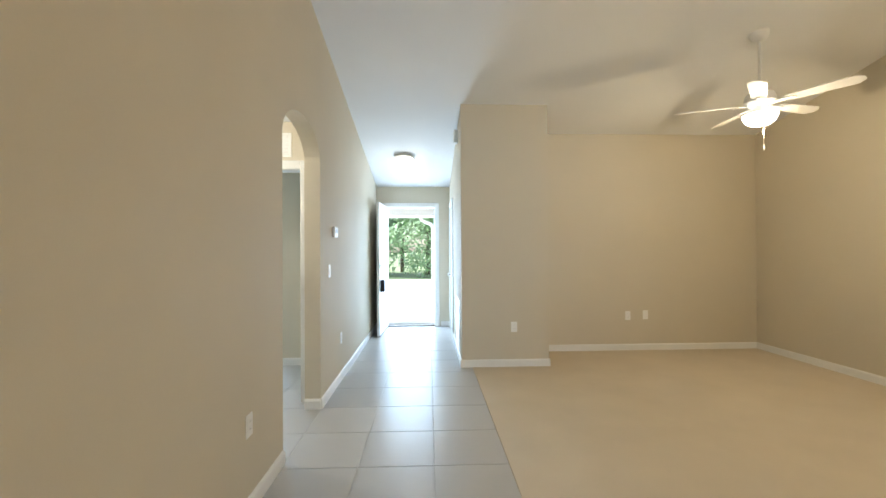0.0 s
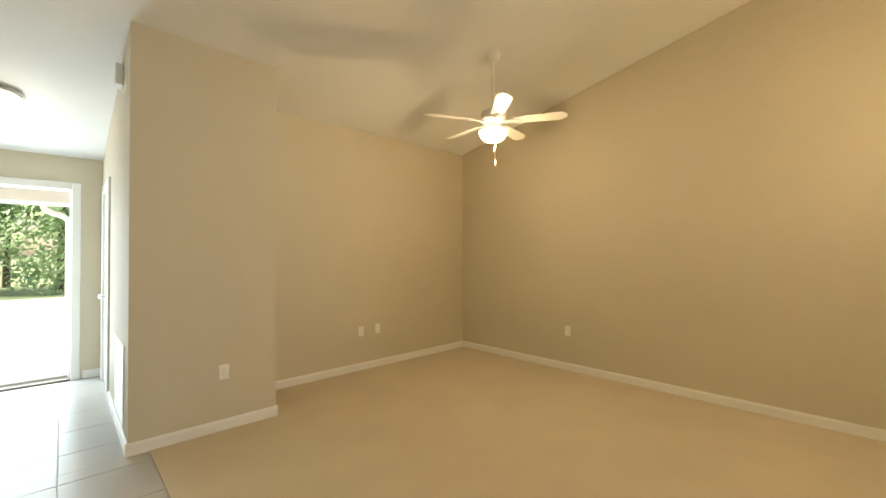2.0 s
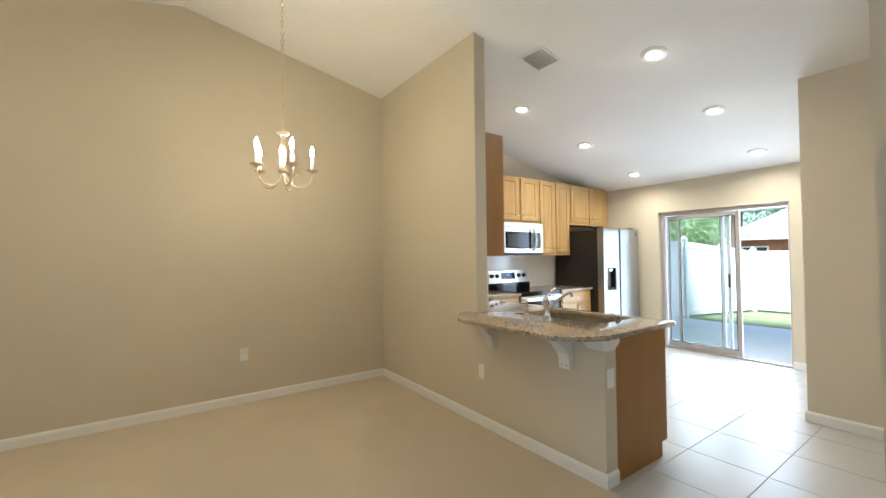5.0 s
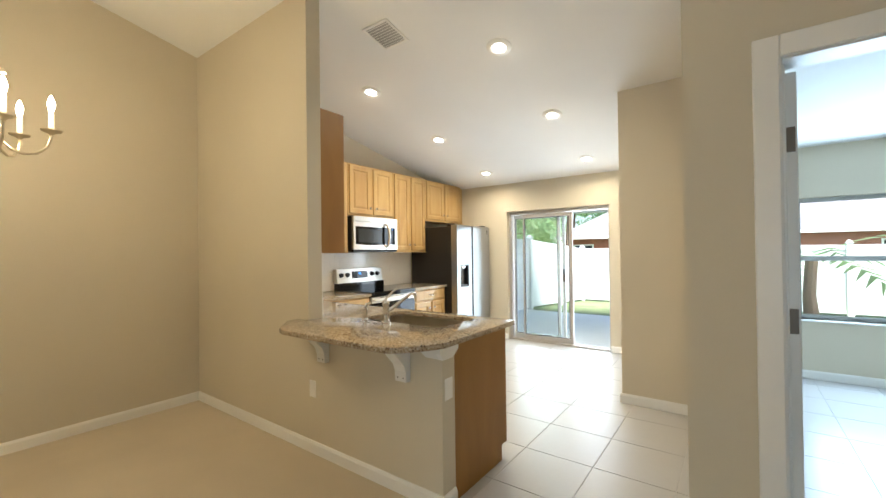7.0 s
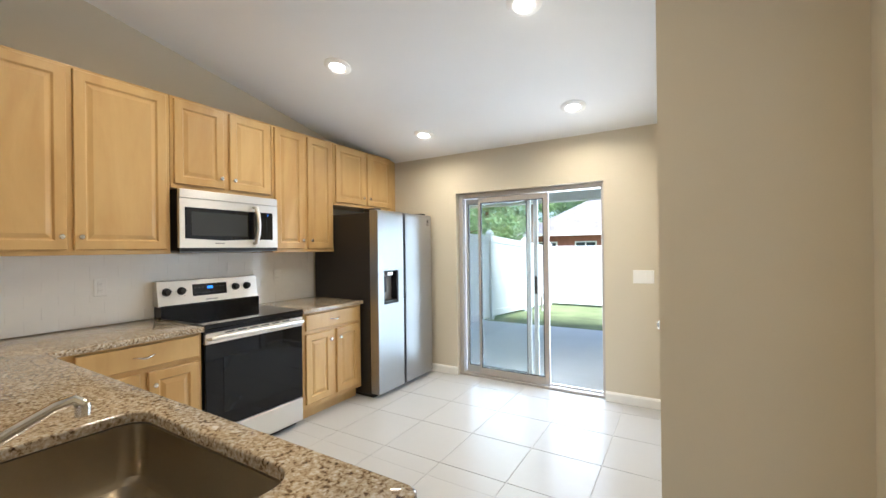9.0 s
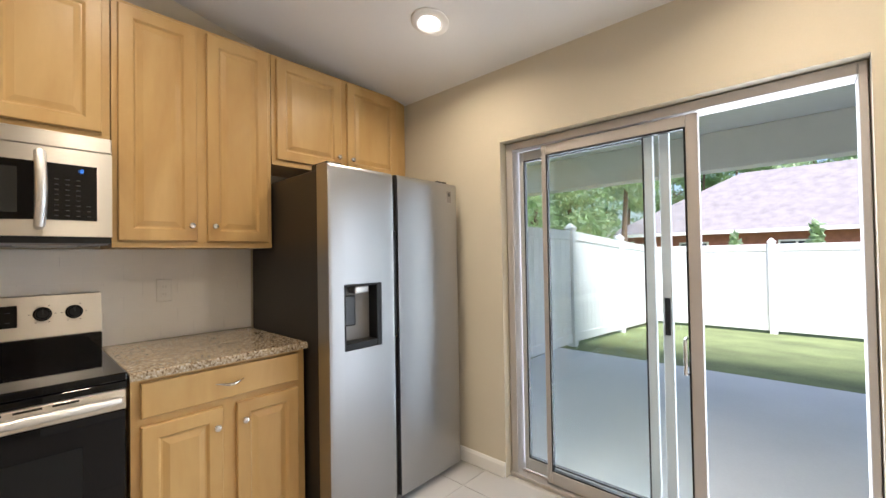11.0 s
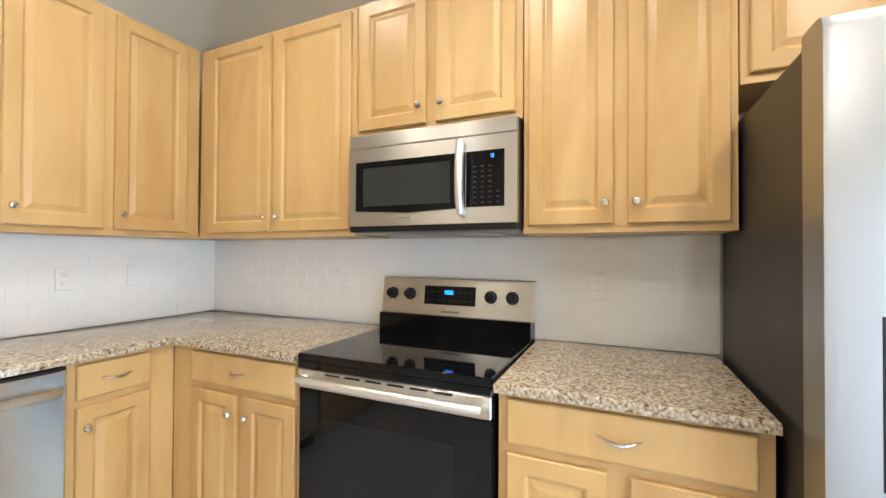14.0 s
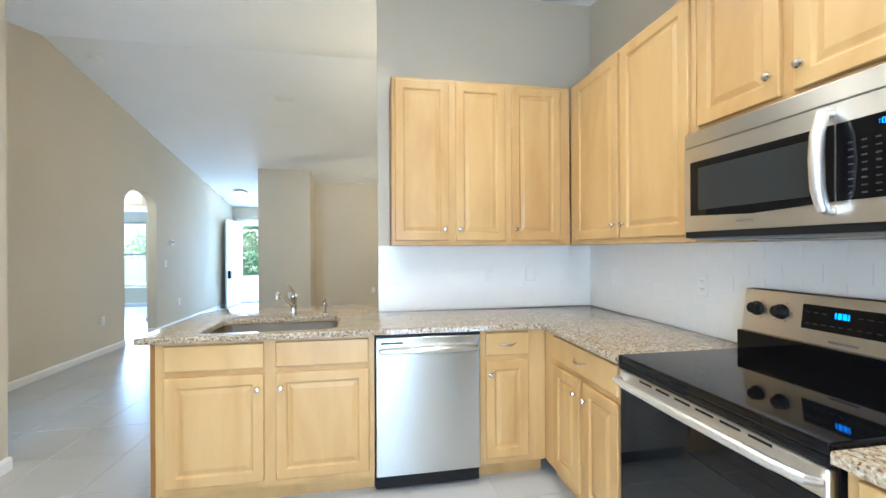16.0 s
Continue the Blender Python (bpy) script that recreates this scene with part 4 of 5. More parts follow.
def bowed(bm, x0, x1, z0, z1, lo, hi, n=8):
    """A block of a door whose face bows gently outwards between lo and hi, rolling back at the top edge."""
    xs = [x0 + (x1 - x0) * i / n for i in range(n + 1)]
    zs = [(z0, 0.0)] + ([(z1 - 0.03, 0.0), (z1 - 0.012, 0.003), (z1 - 0.003, 0.010), (z1, 0.022)] if z1 > 1.7 else [(z1, 0.0)])

    def face_y(x):
        u = (2 * x - lo - hi) / (hi - lo)
        return BULGE * u * u + 0.0015 * max(0.0, (abs(u) - 0.96) / 0.04) ** 2
    front = [[bm.verts.new((x, face_y(x) + dy, z)) for x in xs] for z, dy in zs]
    for a, b in zip(front, front[1:]):
        for i in range(n):
            bm.faces.new((a[i], a[i + 1], b[i + 1], b[i]))
    back = [bm.verts.new((x, 0.1, z)) for x, z in ((x0, z0), (x1, z0), (x1, z1), (x0, z1))]
    bm.faces.new(back)
    bm.faces.new([f[0] for f in front] + [back[3], back[0]])
    bm.faces.new([f[-1] for f in front] + [back[2], back[1]])
    bm.faces.new(front[0] + [back[1], back[0]])
    bm.faces.new(front[-1] + [back[2], back[3]])


bm = bmesh.new()
for x0, x1, z0, z1 in ((0.0, DX0, 0.045, 1.765), (DX0, DX1, 0.045, DZ0), (DX0, DX1, DZ1, 1.765), (DX1, 0.39, 0.045, 1.765)):
    bowed(bm, x0, x1, z0, z1, 0.0, 0.39)
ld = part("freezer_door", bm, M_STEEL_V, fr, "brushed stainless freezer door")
part("door_cap", B(0.002, 0.04, 1.7655, 0.388, 0.098, 1.769), M_GREYP, ld)
disp = part("dispenser_recess", B(DX0 + 0.001, 0.07, DZ0 + 0.001, DX1 - 0.001, 0.09, DZ1 - 0.001), M_GREYP, ld, "dark dispenser recess")
for a in ((DX0 + 0.0005, 0.0015, DZ0, DX0 + 0.012, 0.07, DZ1), (DX1 - 0.03, 0.0015, DZ0, DX1 - 0.0005, 0.07, DZ1), (DX0 + 0.012, 0.0015, DZ1 - 0.012, DX1 - 0.03, 0.07, DZ1 - 0.0005), (DX0 + 0.012, 0.0015, DZ0 + 0.0005, DX1 - 0.03, 0.07, DZ0 + 0.035)):
    part("recess_wall", B(*a, bevel=0.002), M_BLACK, disp)
part("spout_housing", B(DX0 + 0.07, 0.012, DZ1 - 0.05, DX0 + 0.155, 0.068, DZ1 - 0.013, bevel=0.008, seg=2), M_STEEL_H, disp, "silver spout housing")
part("paddle", B(DX0 + 0.03, 0.05, DZ0 + 0.11, DX0 + 0.1, 0.062, DZ0 + 0.26, bevel=0.006, seg=2), M_GREYG, disp, "grey dispenser paddle")
bm = bmesh.new()
bowed(bm, 0.425, 0.91, 0.045, 1.765, 0.425, 0.91, 24)
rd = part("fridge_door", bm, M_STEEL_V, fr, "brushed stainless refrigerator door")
part("badge", B(0.818, -0.0012, 1.645, 0.858, 0.002, 1.715, bevel=0.0005), M_GREYP, rd, "small dark badge")
part("badge_mark", B(0.828, -0.0022, 1.683, 0.847, -0.001, 1.706), M_INK, rd)
part("handle_channel", B(0.391, 0.035, 0.045, 0.424, 0.1, 1.755), M_DARK, fr, "dark channel between the doors")
part("grip", B(0.396, 0.012, 0.897, 0.421, 0.03, 1.457, bevel=0.003), M_BLACK, fr, "black recessed grip")
for hx in (0.03, 0.80):
    part("hinge_cover", B(hx, 0.06, 1.745, hx + 0.09, 0.2, 1.785, bevel=0.006, seg=2), M_BLACK, fr)

# ---- dishwasher ----
dw = thing("dishwasher", "brushed stainless built-in dishwasher", "dishwasher", pose(3.262, -0.752, 0))
part("body", B(0.003, 0.03, 0.1, 0.592, 0.6, 0.872), M_BLACK, dw)
dd = part("door", B(0.003, -0.012, 0.105, 0.592, 0.028, 0.868, bevel=0.006, seg=2), M_STEEL_X, dw, "brushed stainless door")
part("handle", T([(0.025, -0.012, 0.795), (0.035, -0.04, 0.798), (0.12, -0.05, 0.80), (0.3, -0.052, 0.80), (0.47, -0.05, 0.80), (0.56, -0.04, 0.798), (0.57, -0.012, 0.795)], [0.011, 0.013, 0.014, 0.014, 0.014, 0.013, 0.011], 12, 1.2), M_STEEL_H, dd, "curved stainless handle")
part("vent_label", B(0.03, -0.0135, 0.832, 0.15, -0.0125, 0.842), M_BLACK, dd)
part("door_top", B(0.003, -0.005, 0.868, 0.592, 0.03, 0.876), M_BLACK, dw, "black control edge")
part("kick_plate", B(0.003, 0.03, 0.02, 0.592, 0.05, 0.1), M_BLACK, dw, "black kick plate")

# ---- lamps ----
WARM = (1.0, 0.745, 0.42)
CAN = (1.0, 0.82, 0.56)


def ceiling_tilt(y):
    return math.degrees(math.atan(SLOPE)) * (1 if y < RIDGE_Y else -1)


def downlight(x, y):
    o = thing("recessed_light", "white round recessed ceiling light, lit", "ceiling light", pose(x, y, ceil_z(y), ceiling_tilt(y), 0, 0), "kitchen ceiling lights")
    part("trim_ring", L([(0.10, 0.0), (0.10, -0.006), (0.085, -0.016), (0.066, -0.018), (0.053, -0.010), (0.053, 0.0)], n=32), M_WHITEP, o)
    part("lens", L([(0.053, -0.004), (0.05, -0.007), (0.035, -0.009), (0.01, -0.010)], n=32), M_CAN, o, "glowing frosted lens")
    lamp("AREA", 4.1, pose(x, y, ceil_z(y) - 0.03), CAN, 0.14, spread=150)
    lamp("POINT", 0.12, pose(x, y, ceil_z(y) - 0.12), CAN, 0.05)


for y in (-1.16, -2.30, -3.465):
    for x in (2.385, 3.85):
        downlight(x, y)

hl = thing("hall_light", "brass-rimmed frosted dome ceiling light, lit", "ceiling light", pose(0.33, 6.75, ceil_z(6.75), ceiling_tilt(6.75), 0, 0))
part("pan", L([(0.11, 0.0), (0.145, -0.01), (0.15, -0.035), (0.14, -0.045), (0.1, -0.046)], n=32), M_NICKEL, hl, "brushed metal rim")
part("dome", L([(0.138, -0.044), (0.13, -0.07), (0.105, -0.1), (0.06, -0.122), (0.012, -0.13)], n=32), M_DOME, hl, "glowing frosted glass dome")
lamp("POINT", 1.2, pose(0.33, 6.73, ceil_z(6.75) - 0.2), (1.0, 0.92, 0.8), 0.1)

# unseen fitting, copied from the hall light and added for the arch's warm light
vl = thing("vestibule_light", "unseen frosted dome light added to light the vestibule", "ceiling light", pose(-1.25, 3.9, 2.44))
part("pan", L([(0.11, 0.0), (0.145, -0.01), (0.15, -0.035), (0.14, -0.045), (0.1, -0.046)], n=32), M_NICKEL, vl, "brushed metal rim")
part("dome", L([(0.138, -0.044), (0.13, -0.07), (0.105, -0.1), (0.06, -0.122), (0.012, -0.13)], n=32), M_DOME, vl, "glowing frosted glass dome")
lamp("POINT", 9.0, pose(-1.25, 3.9, 2.24), (1.0, 0.9, 0.74), 0.1)

# ceiling fan with a lit bowl
FX, FY = 3.57, 4.30
fz = ceil_z(FY)
fan = thing("ceiling_fan", "white five-blade ceiling fan with lit glass bowl", "ceiling fan", pose(FX, FY, 0))
part("canopy", L([(0.014, fz - 0.07), (0.03, fz - 0.068), (0.055, fz - 0.052), (0.068, fz - 0.025), (0.072, fz + 0.014)], n=28), M_WHITEP, fan)
part("downrod", L([(0.012, 2.66), (0.012, fz - 0.06)], n=12), M_WHITEP, fan)
part("motor", L([(0.03, 2.70), (0.05, 2.68), (0.1, 2.655), (0.115, 2.62), (0.115, 2.585), (0.09, 2.555), (0.06, 2.545), (0.055, 2.50), (0.085, 2.49), (0.09, 2.475), (0.05, 2.47)], n=32), M_WHITEP, fan)
part("bowl", L([(0.13, 2.478), (0.128, 2.46), (0.11, 2.42), (0.075, 2.392), (0.02, 2.378)], n=32), M_BOWL, fan, "glowing frosted glass bowl")
for k in range(5):
    a = 72 * k + 12
    bm = bmesh.new()
    n = 10
    ring = []
    for i in range(n + 1):
        u = i / n
        x = 0.19 + 0.46 * u
        w = 0.052 + 0.014 * u
        if u > 0.85:
            w *= math.sqrt(max(0.05, 1 - ((u - 0.85) / 0.16) ** 2))
        ring.append((x, w))
    pts = [(x, w) for x, w in ring] + [(x, -w) for x, w in reversed(ring)]
    prism(bm, pts, "z", -0.003, 0.003)
    bl = part("blade", bm, M_WHITEP, fan)
    bl.matrix_basis = pose(0, 0, 2.565, 0, 0, a) @ pose(0, 0, 0, -12, 0, 0)
    part("blade_iron", B(0.08, -0.018, -0.012, 0.25, 0.018, -0.004, bevel=0.003), M_WHITEP, bl)
part("pull_chain", T([(0.03, 0, 2.40), (0.03, 0, 2.215)], 0.0026, 6), M_NICKEL, fan, "thin pull chain")
part("chain_fob", L([(0.003, 2.22), (0.007, 2.21), (0.008, 2.175), (0.003, 2.165)], (0.03, 0, 0), 12), M_WHITEP, fan)
lamp("POINT", 10.5, pose(FX, FY, 2.342), WARM, 0.032)
for k in range(3):
    a = radians(120 * k + 20)
    lamp("POINT", 0.45, pose(FX + 0.145 * math.cos(a), FY + 0.145 * math.sin(a), 2.45), WARM, 0.015)

# chandelier with five candle arms
CX, CY = 3.70, 1.43
M_CHAND = mat("satin_brass", (0.72, 0.64, 0.50), 0.28, 0.9, 0.05)
ch = thing("chandelier", "satin metal five-arm candle chandelier on a chain, lit", "chandelier", pose(CX, CY, 0))
cz = ceil_z(CY)
part("canopy", L([(0.01, cz - 0.045), (0.04, cz - 0.035), (0.062, cz - 0.01), (0.062, cz + 0.012)], n=24), M_CHAND, ch)
for i in range(int((cz - 0.05 - 2.30) / 0.034)):
    z = 2.305 + i * 0.034
    pts = []
    for j in range(13):
        t_ = 2 * math.pi * j / 12
        u, w = 0.011 * math.cos(t_), 0.022 * math.sin(t_)
        pts.append((u, 0, z + w) if i % 2 else (0, u, z + w))
    part("chain_link", T(pts, 0.0035, 5), M_CHAND, ch)
part("column", L([(0.008, 2.30), (0.014, 2.285), (0.038, 2.275), (0.042, 2.262), (0.017, 2.25), (0.012, 2.225), (0.015, 2.20), (0.021, 2.16), (0.023, 2.11), (0.016, 2.085), (0.022, 2.065), (0.023, 2.01), (0.032, 2.0), (0.032, 1.985), (0.015, 1.98), (0.012, 1.965)], n=20), M_CHAND, ch)
for k in range(5):
    a = radians(72 * k + 39)
    ca, sa = math.cos(a), math.sin(a)
    prof = [(0.012, 1.985), (0.03, 1.93), (0.06, 1.895), (0.1, 1.88), (0.15, 1.89), (0.185, 1.925), (0.197, 1.97), (0.197, 1.99)]
    arm = part("arm", T([(r * ca, r * sa, z) for r, z in prof], 0.006, 8), M_CHAND, ch)
    at = (0.197 * ca, 0.197 * sa, 0)
    part("cup", L([(0.006, 1.985), (0.012, 1.995), (0.04, 2.008), (0.042, 2.014), (0.016, 2.016)], at, 18), M_CHAND, arm)
    part("candle", L([(0.011, 2.015), (0.011, 2.10), (0.008, 2.103)], at, 14), M_TRIM, arm, "cream candle sleeve")
    part("bulb", L([(0.006, 2.103), (0.012, 2.125), (0.015, 2.145), (0.010, 2.17), (0.002, 2.19)], at, 14), M_BULB, arm, "glowing candle bulb")
    lamp("POINT", 2.7, pose(CX + 0.262 * ca, CY + 0.262 * sa, 2.19), WARM, 0.035)

# ---- wall plates and small fixtures ----


def plate(name, label, m, w=0.07, h=0.115, kind_="outlet", gangs=1):
    """Wall plate; local x across, y out of the wall negative."""
    o = thing(name, label, {"outlet": "outlet", "switch": "light switch", "blank": "outlet"}[kind_], m, "white wall plates")
    part("cover", B(-w / 2, -0.006, -h / 2, w / 2, 0.0, h / 2, bevel=0.0025), M_WHITEP, o)
    for g in range(gangs):
        gx = (g - (gangs - 1) / 2) * 0.046
        if kind_ == "outlet":
            for dz in (-0.02, 0.02):
                s = part("socket", B(gx - 0.016, -0.0085, dz - 0.014, gx + 0.016, -0.0055, dz + 0.014, bevel=0.002), M_WHITEP, o)
                for sx in (-0.006, 0.006):
                    part("slot", B(gx + sx - 0.001, -0.0092, dz - 0.003, gx + sx + 0.001, -0.0084, dz + 0.006), M_GREYP, s)
        elif kind_ == "switch":
            part("rocker", P([(-0.006, -0.033), (-0.0105, -0.033), (-0.0075, 0.033), (-0.006, 0.033)], "x", gx - 0.0165, gx + 0.0165), M_WHITEP, o)
    return o


OUT = "white duplex wall outlet"
plate("outlet", OUT + " on the closet block", pose(1.635, 5.405, 0.45))
plate("outlet", OUT + " on the living room wall", pose(3.268, 6.061, 0.455))
plate("outlet", "white cable wall plate beside an outlet", pose(3.50, 6.061, 0.462), kind_="blank")
plate("outlet", OUT + " on the long wall", pose(XR, 4.37, 0.46, 0, 0, -90))
plate("outlet", OUT + " on the dining wall", pose(XR, 1.48, 0.462, 0, 0, -90))
plate("outlet", "white blank wall plate on the partition", pose(3.244, 0.0, 0.445, 0, 0, 180), kind_="blank")
plate("outlet", "white wall plate at the end of the half wall", pose(2.135, -0.055, 0.64, 0, 0, -90), kind_="blank")
plate("outlet", OUT + " on the hall wall", pose(XL, 5.05, 0.425, 0, 0, 90))
plate("outlet", OUT + " low beside the arch", pose(XL, 2.95, 0.44, 0, 0, 90))
plate("light_switch", "white rocker switch beside the arch", pose(XL, 4.57, 1.13, 0, 0, 90), kind_="switch")
plate("light_switch", "white rocker switch on the passage wall", pose(1.03, -0.23, 1.185, 0, 0, 90), w=0.07, kind_="switch")
plate("light_switch", "white triple switch plate beside the patio door", pose(1.925, YB, 1.128, 0, 0, 180), w=0.165, kind_="switch", gangs=3)
plate("outlet", OUT + " in the tiled backsplash", pose(XK - 0.0122, -2.53, 1.165, 0, 0, -90))
plate("outlet", OUT + " in the tiled backsplash", pose(XK - 0.0122, -1.20, 1.165, 0, 0, -90))
plate("light_switch", "white switch in the tiled backsplash", pose(XK - 0.0122, -0.45, 1.15, 0, 0, -90), kind_="switch")
plate("light_switch", "white double switch plate in the backsplash", pose(3.395, -0.1287, 1.165), w=0.115, kind_="switch", gangs=2)
plate("outlet", OUT + " in the tiled backsplash", pose(4.105, -0.1287, 1.168))
plate("outlet", "white blank plate in the tiled backsplash", pose(4.415, -0.1287, 1.17), kind_="blank")

th = thing("thermostat", "white wall thermostat beside the arch", "thermostat", pose(XL, 4.75, 1.49, 0, 0, 90))
part("case", B(-0.06, -0.028, -0.05, 0.06, 0.0, 0.05, bevel=0.006, seg=2), M_WHITEP, th)
part("screen", B(-0.035, -0.03, -0.01, 0.035, -0.0275, 0.03), M_GREYP, th, "grey screen")
part("button", B(-0.02, -0.031, -0.035, 0.02, -0.0275, -0.022, bevel=0.001), M_WHITEP, th)
chime = thing("door_chime", "small white door chime box high on the wall", "door chime", pose(1.045, 5.86, 2.72, 0, 0, -90))
part("case", B(-0.06, -0.05, -0.08, 0.06, 0.0, 0.08, bevel=0.006, seg=2), M_WHITEP, chime)
part("grille", B(-0.045, -0.052, -0.06, 0.045, -0.0495, -0.01), M_TRIM, chime)
smoke = thing("smoke_detector", "round white smoke detector on the ceiling", "smoke detector", pose(0.10, 2.30, ceil_z(2.3), ceiling_tilt(2.3), 0, 0))
part("case", L([(0.068, 0.0), (0.068, -0.02), (0.058, -0.034), (0.02, -0.038)], n=28), M_WHITEP, smoke)
part("test_button", L([(0.012, -0.037), (0.012, -0.041)], n=14), M_TRIM, smoke)


def grille(name, label, m, w, h, n, dark=M_GREYP, turned=False):
    """A louvred grille in the local x-y plane, facing down -z."""
    o = thing(name, label, "air vent", m)
    f = 0.022
    for a in ((-w / 2, -h / 2, -w / 2 + f, h / 2), (w / 2 - f, -h / 2, w / 2, h / 2), (-w / 2 + f, -h / 2, w / 2 - f, -h / 2 + f), (-w / 2 + f, h / 2 - f, w / 2 - f, h / 2)):
        part("frame", B(a[0], a[1], -0.009, a[2], a[3], -0.0005, bevel=0.002), M_WHITEP, o)
    # no duct is built: the sheet's colour gives the shade between the slats
    part("backing", B(-w / 2 + f, -h / 2 + f, -0.0015, w / 2 - f, h / 2 - f, -0.0005), dark, o, "backing sheet toned for the shade behind the louvres")
    span = (w if turned else h) - 2 * f
    for i in range(n):
        c = -span / 2 + span * (i + 0.5) / n
        s = span / n * 0.22
        if turned:
            slat = part("slat", P([(c - s, -0.0035), (c + s, -0.0085), (c + s, -0.0075), (c - s, -0.002)], "y", -h / 2 + f, h / 2 - f), M_WHITEP, o)
        else:
            slat = part("slat", P([(c - s, -0.0035), (c + s, -0.0085), (c + s, -0.0075), (c - s, -0.002)], "x", -w / 2 + f, w / 2 - f), M_WHITEP, o)
    return o


grille("ceiling_vent", "white louvred air vent in the kitchen ceiling", pose(3.12, -0.625, ceil_z(-0.625), ceiling_tilt(-0.6), 0, 0), 0.27, 0.27, 9, M_VENTB)
grille("ceiling_vent", "white louvred air vent over the living room", pose(4.175, 2.92, ceil_z(2.92), ceiling_tilt(3), 0, 0), 0.27, 0.18, 7, M_BLACK, turned=True)
grille("ceiling_vent", "small white air vent in the sloping ceiling", pose(2.06, 2.93, ceil_z(2.93), ceiling_tilt(3), 0, 0), 0.29, 0.17, 6, M_DARK)
grille("return_grille", "tall white return air grille low on the wall", pose(1.045, 5.95, 0.42, -90, 0, -90) @ pose(0, 0, 0, 0, 0, 0), 0.66, 0.58, 13)
grille("transfer_grille", "white transfer grille above the guest room door", pose(-0.66, 4.45, 2.235, -90, 0, 0), 0.30, 0.21, 5, M_TRIM)

# ---- outdoors, back: patio, lawn, fence, neighbour, trees ----
ground = struct("ground", P([(-900, -1.4), (-900, -0.36), (-12.4, -0.36), (-7.45, -0.10), (-4.4, -0.10), (-4.1, -0.32), (900, -0.32), (900, -1.4)], "x", -900, 900), M_GRASS, "mown green lawn", "lawn")
struct("patio", B(-5, -7.45, -0.35, 5.15, YB - 0.2, -0.05, bevel=0.01), M_CONC, "pale concrete patio slab", "patio")
struct("patio_ceiling", B(-5, -7.5, 2.62, 5.6, YB - 0.2, 2.72), M_TRIM, "white soffit over the patio", "ceiling")
struct("patio_beam", B(-5, -7.45, 2.21, 5.6, -7.2, 2.62, bevel=0.01), M_STUCCO, "cream stucco beam across the patio", "beam")
struct("house_side", B(5.15, YB - 0.2, -0.3, 5.6, 8.1, 2.8), M_STUCCO, "cream stucco side of the house", "wall")
struct("house_back", B(-5, YB - 0.23, -0.3, -1.5, YB - 0.2, 2.7), M_STUCCO, "cream stucco back of the house", "wall")


FENCE_X, FENCE_Y, FENCE_H = 5.19, -12.38, 1.80


def lawn_z(y):
    return -0.10 - 0.26 * min(1.0, max(0.0, (-7.45 - y) / 4.95))


def fence_section(m, length, rise=0.0):
    """A run of tongued boards between two rails; rise lifts its far end along the slope."""
    o = thing("vinyl_fence", "white vinyl privacy fence section", "fence", m, "garden fence")
    n = 13
    w = length / n

    def tilt(bm):
        for v in bm.verts:
            v.co.z += rise * v.co.x / length
        return bm
    for i in range(n):
        part("board", tilt(B(i * w + 0.001, -0.012, 0.08, (i + 1) * w - 0.001, 0.012, FENCE_H - 0.06, bevel=0.003)), M_VINYL, o)
    for z0, z1 in ((0.06, 0.20), (FENCE_H - 0.14, FENCE_H)):
        part("rail", tilt(B(0, -0.026, z0, length, 0.026, z1, bevel=0.006)), M_VINYL, o)


def fence_post(x, y):
    o = thing("fence_post", "white vinyl fence post with a pyramid cap", "fence post", pose(x, y, lawn_z(y) - 0.06), "garden fence posts")
    h = FENCE_H + 0.09
    part("shaft", B(-0.062, -0.062, 0, 0.062, 0.062, h, bevel=0.006), M_VINYL, o)
    cap = part("cap", L([(0.104, h), (0.104, h + 0.025), (0.09, h + 0.03), (0.03, h + 0.085), (0.006, h + 0.095)], n=4), M_VINYL, o)
    cap.matrix_basis = pose(0, 0, 0, 0, 0, 45)


ys = [FENCE_Y + 2.2 * i for i in range(4)]
for y in ys:
    fence_post(FENCE_X, y)
for y0, y1 in zip(ys, ys[1:]):
    fence_section(pose(FENCE_X, y0 + 0.06, lawn_z(y0), 0, 0, 90), y1 - y0 - 0.12, lawn_z(y1) - lawn_z(y0))
for i in range(1, 7):
    fence_post(FENCE_X - 2.2 * i, FENCE_Y)
for i in range(6):
    fence_section(pose(FENCE_X - 2.2 * (i + 1) + 0.06, FENCE_Y, lawn_z(FENCE_Y)), 2.08)

house = thing("neighbour_house", "red brick bungalow with a brown shingle hip roof", "house", pose(1.0, -30, -0.36))
part("wall", B(-14, -4, 0, 9.6, 4, 2.69), M_BRICK, house, "red brick wall")
bm = bmesh.new()
e = 0.6
vs = [bm.verts.new(c) for c in ((-14 - e, -4 - e, 2.64), (9.6 + e, -4 - e, 2.64), (9.6 + e, 4 + e, 2.64), (-14 - e, 4 + e, 2.64), (-9, 0, 6.05), (4.2, 0, 6.05))]
for q in ((0, 1, 5, 4), (1, 2, 5), (2, 3, 4, 5), (3, 0, 4), (3, 2, 1, 0)):
    bm.faces.new([vs[i] for i in q])
part("roof", bm, M_SHINGLE, house, "brown shingle hip roof")
part("gutter", B(-14.6, 4.6, 2.50, 10.2, 4.7, 2.66), M_TRIM, house, "white gutter")
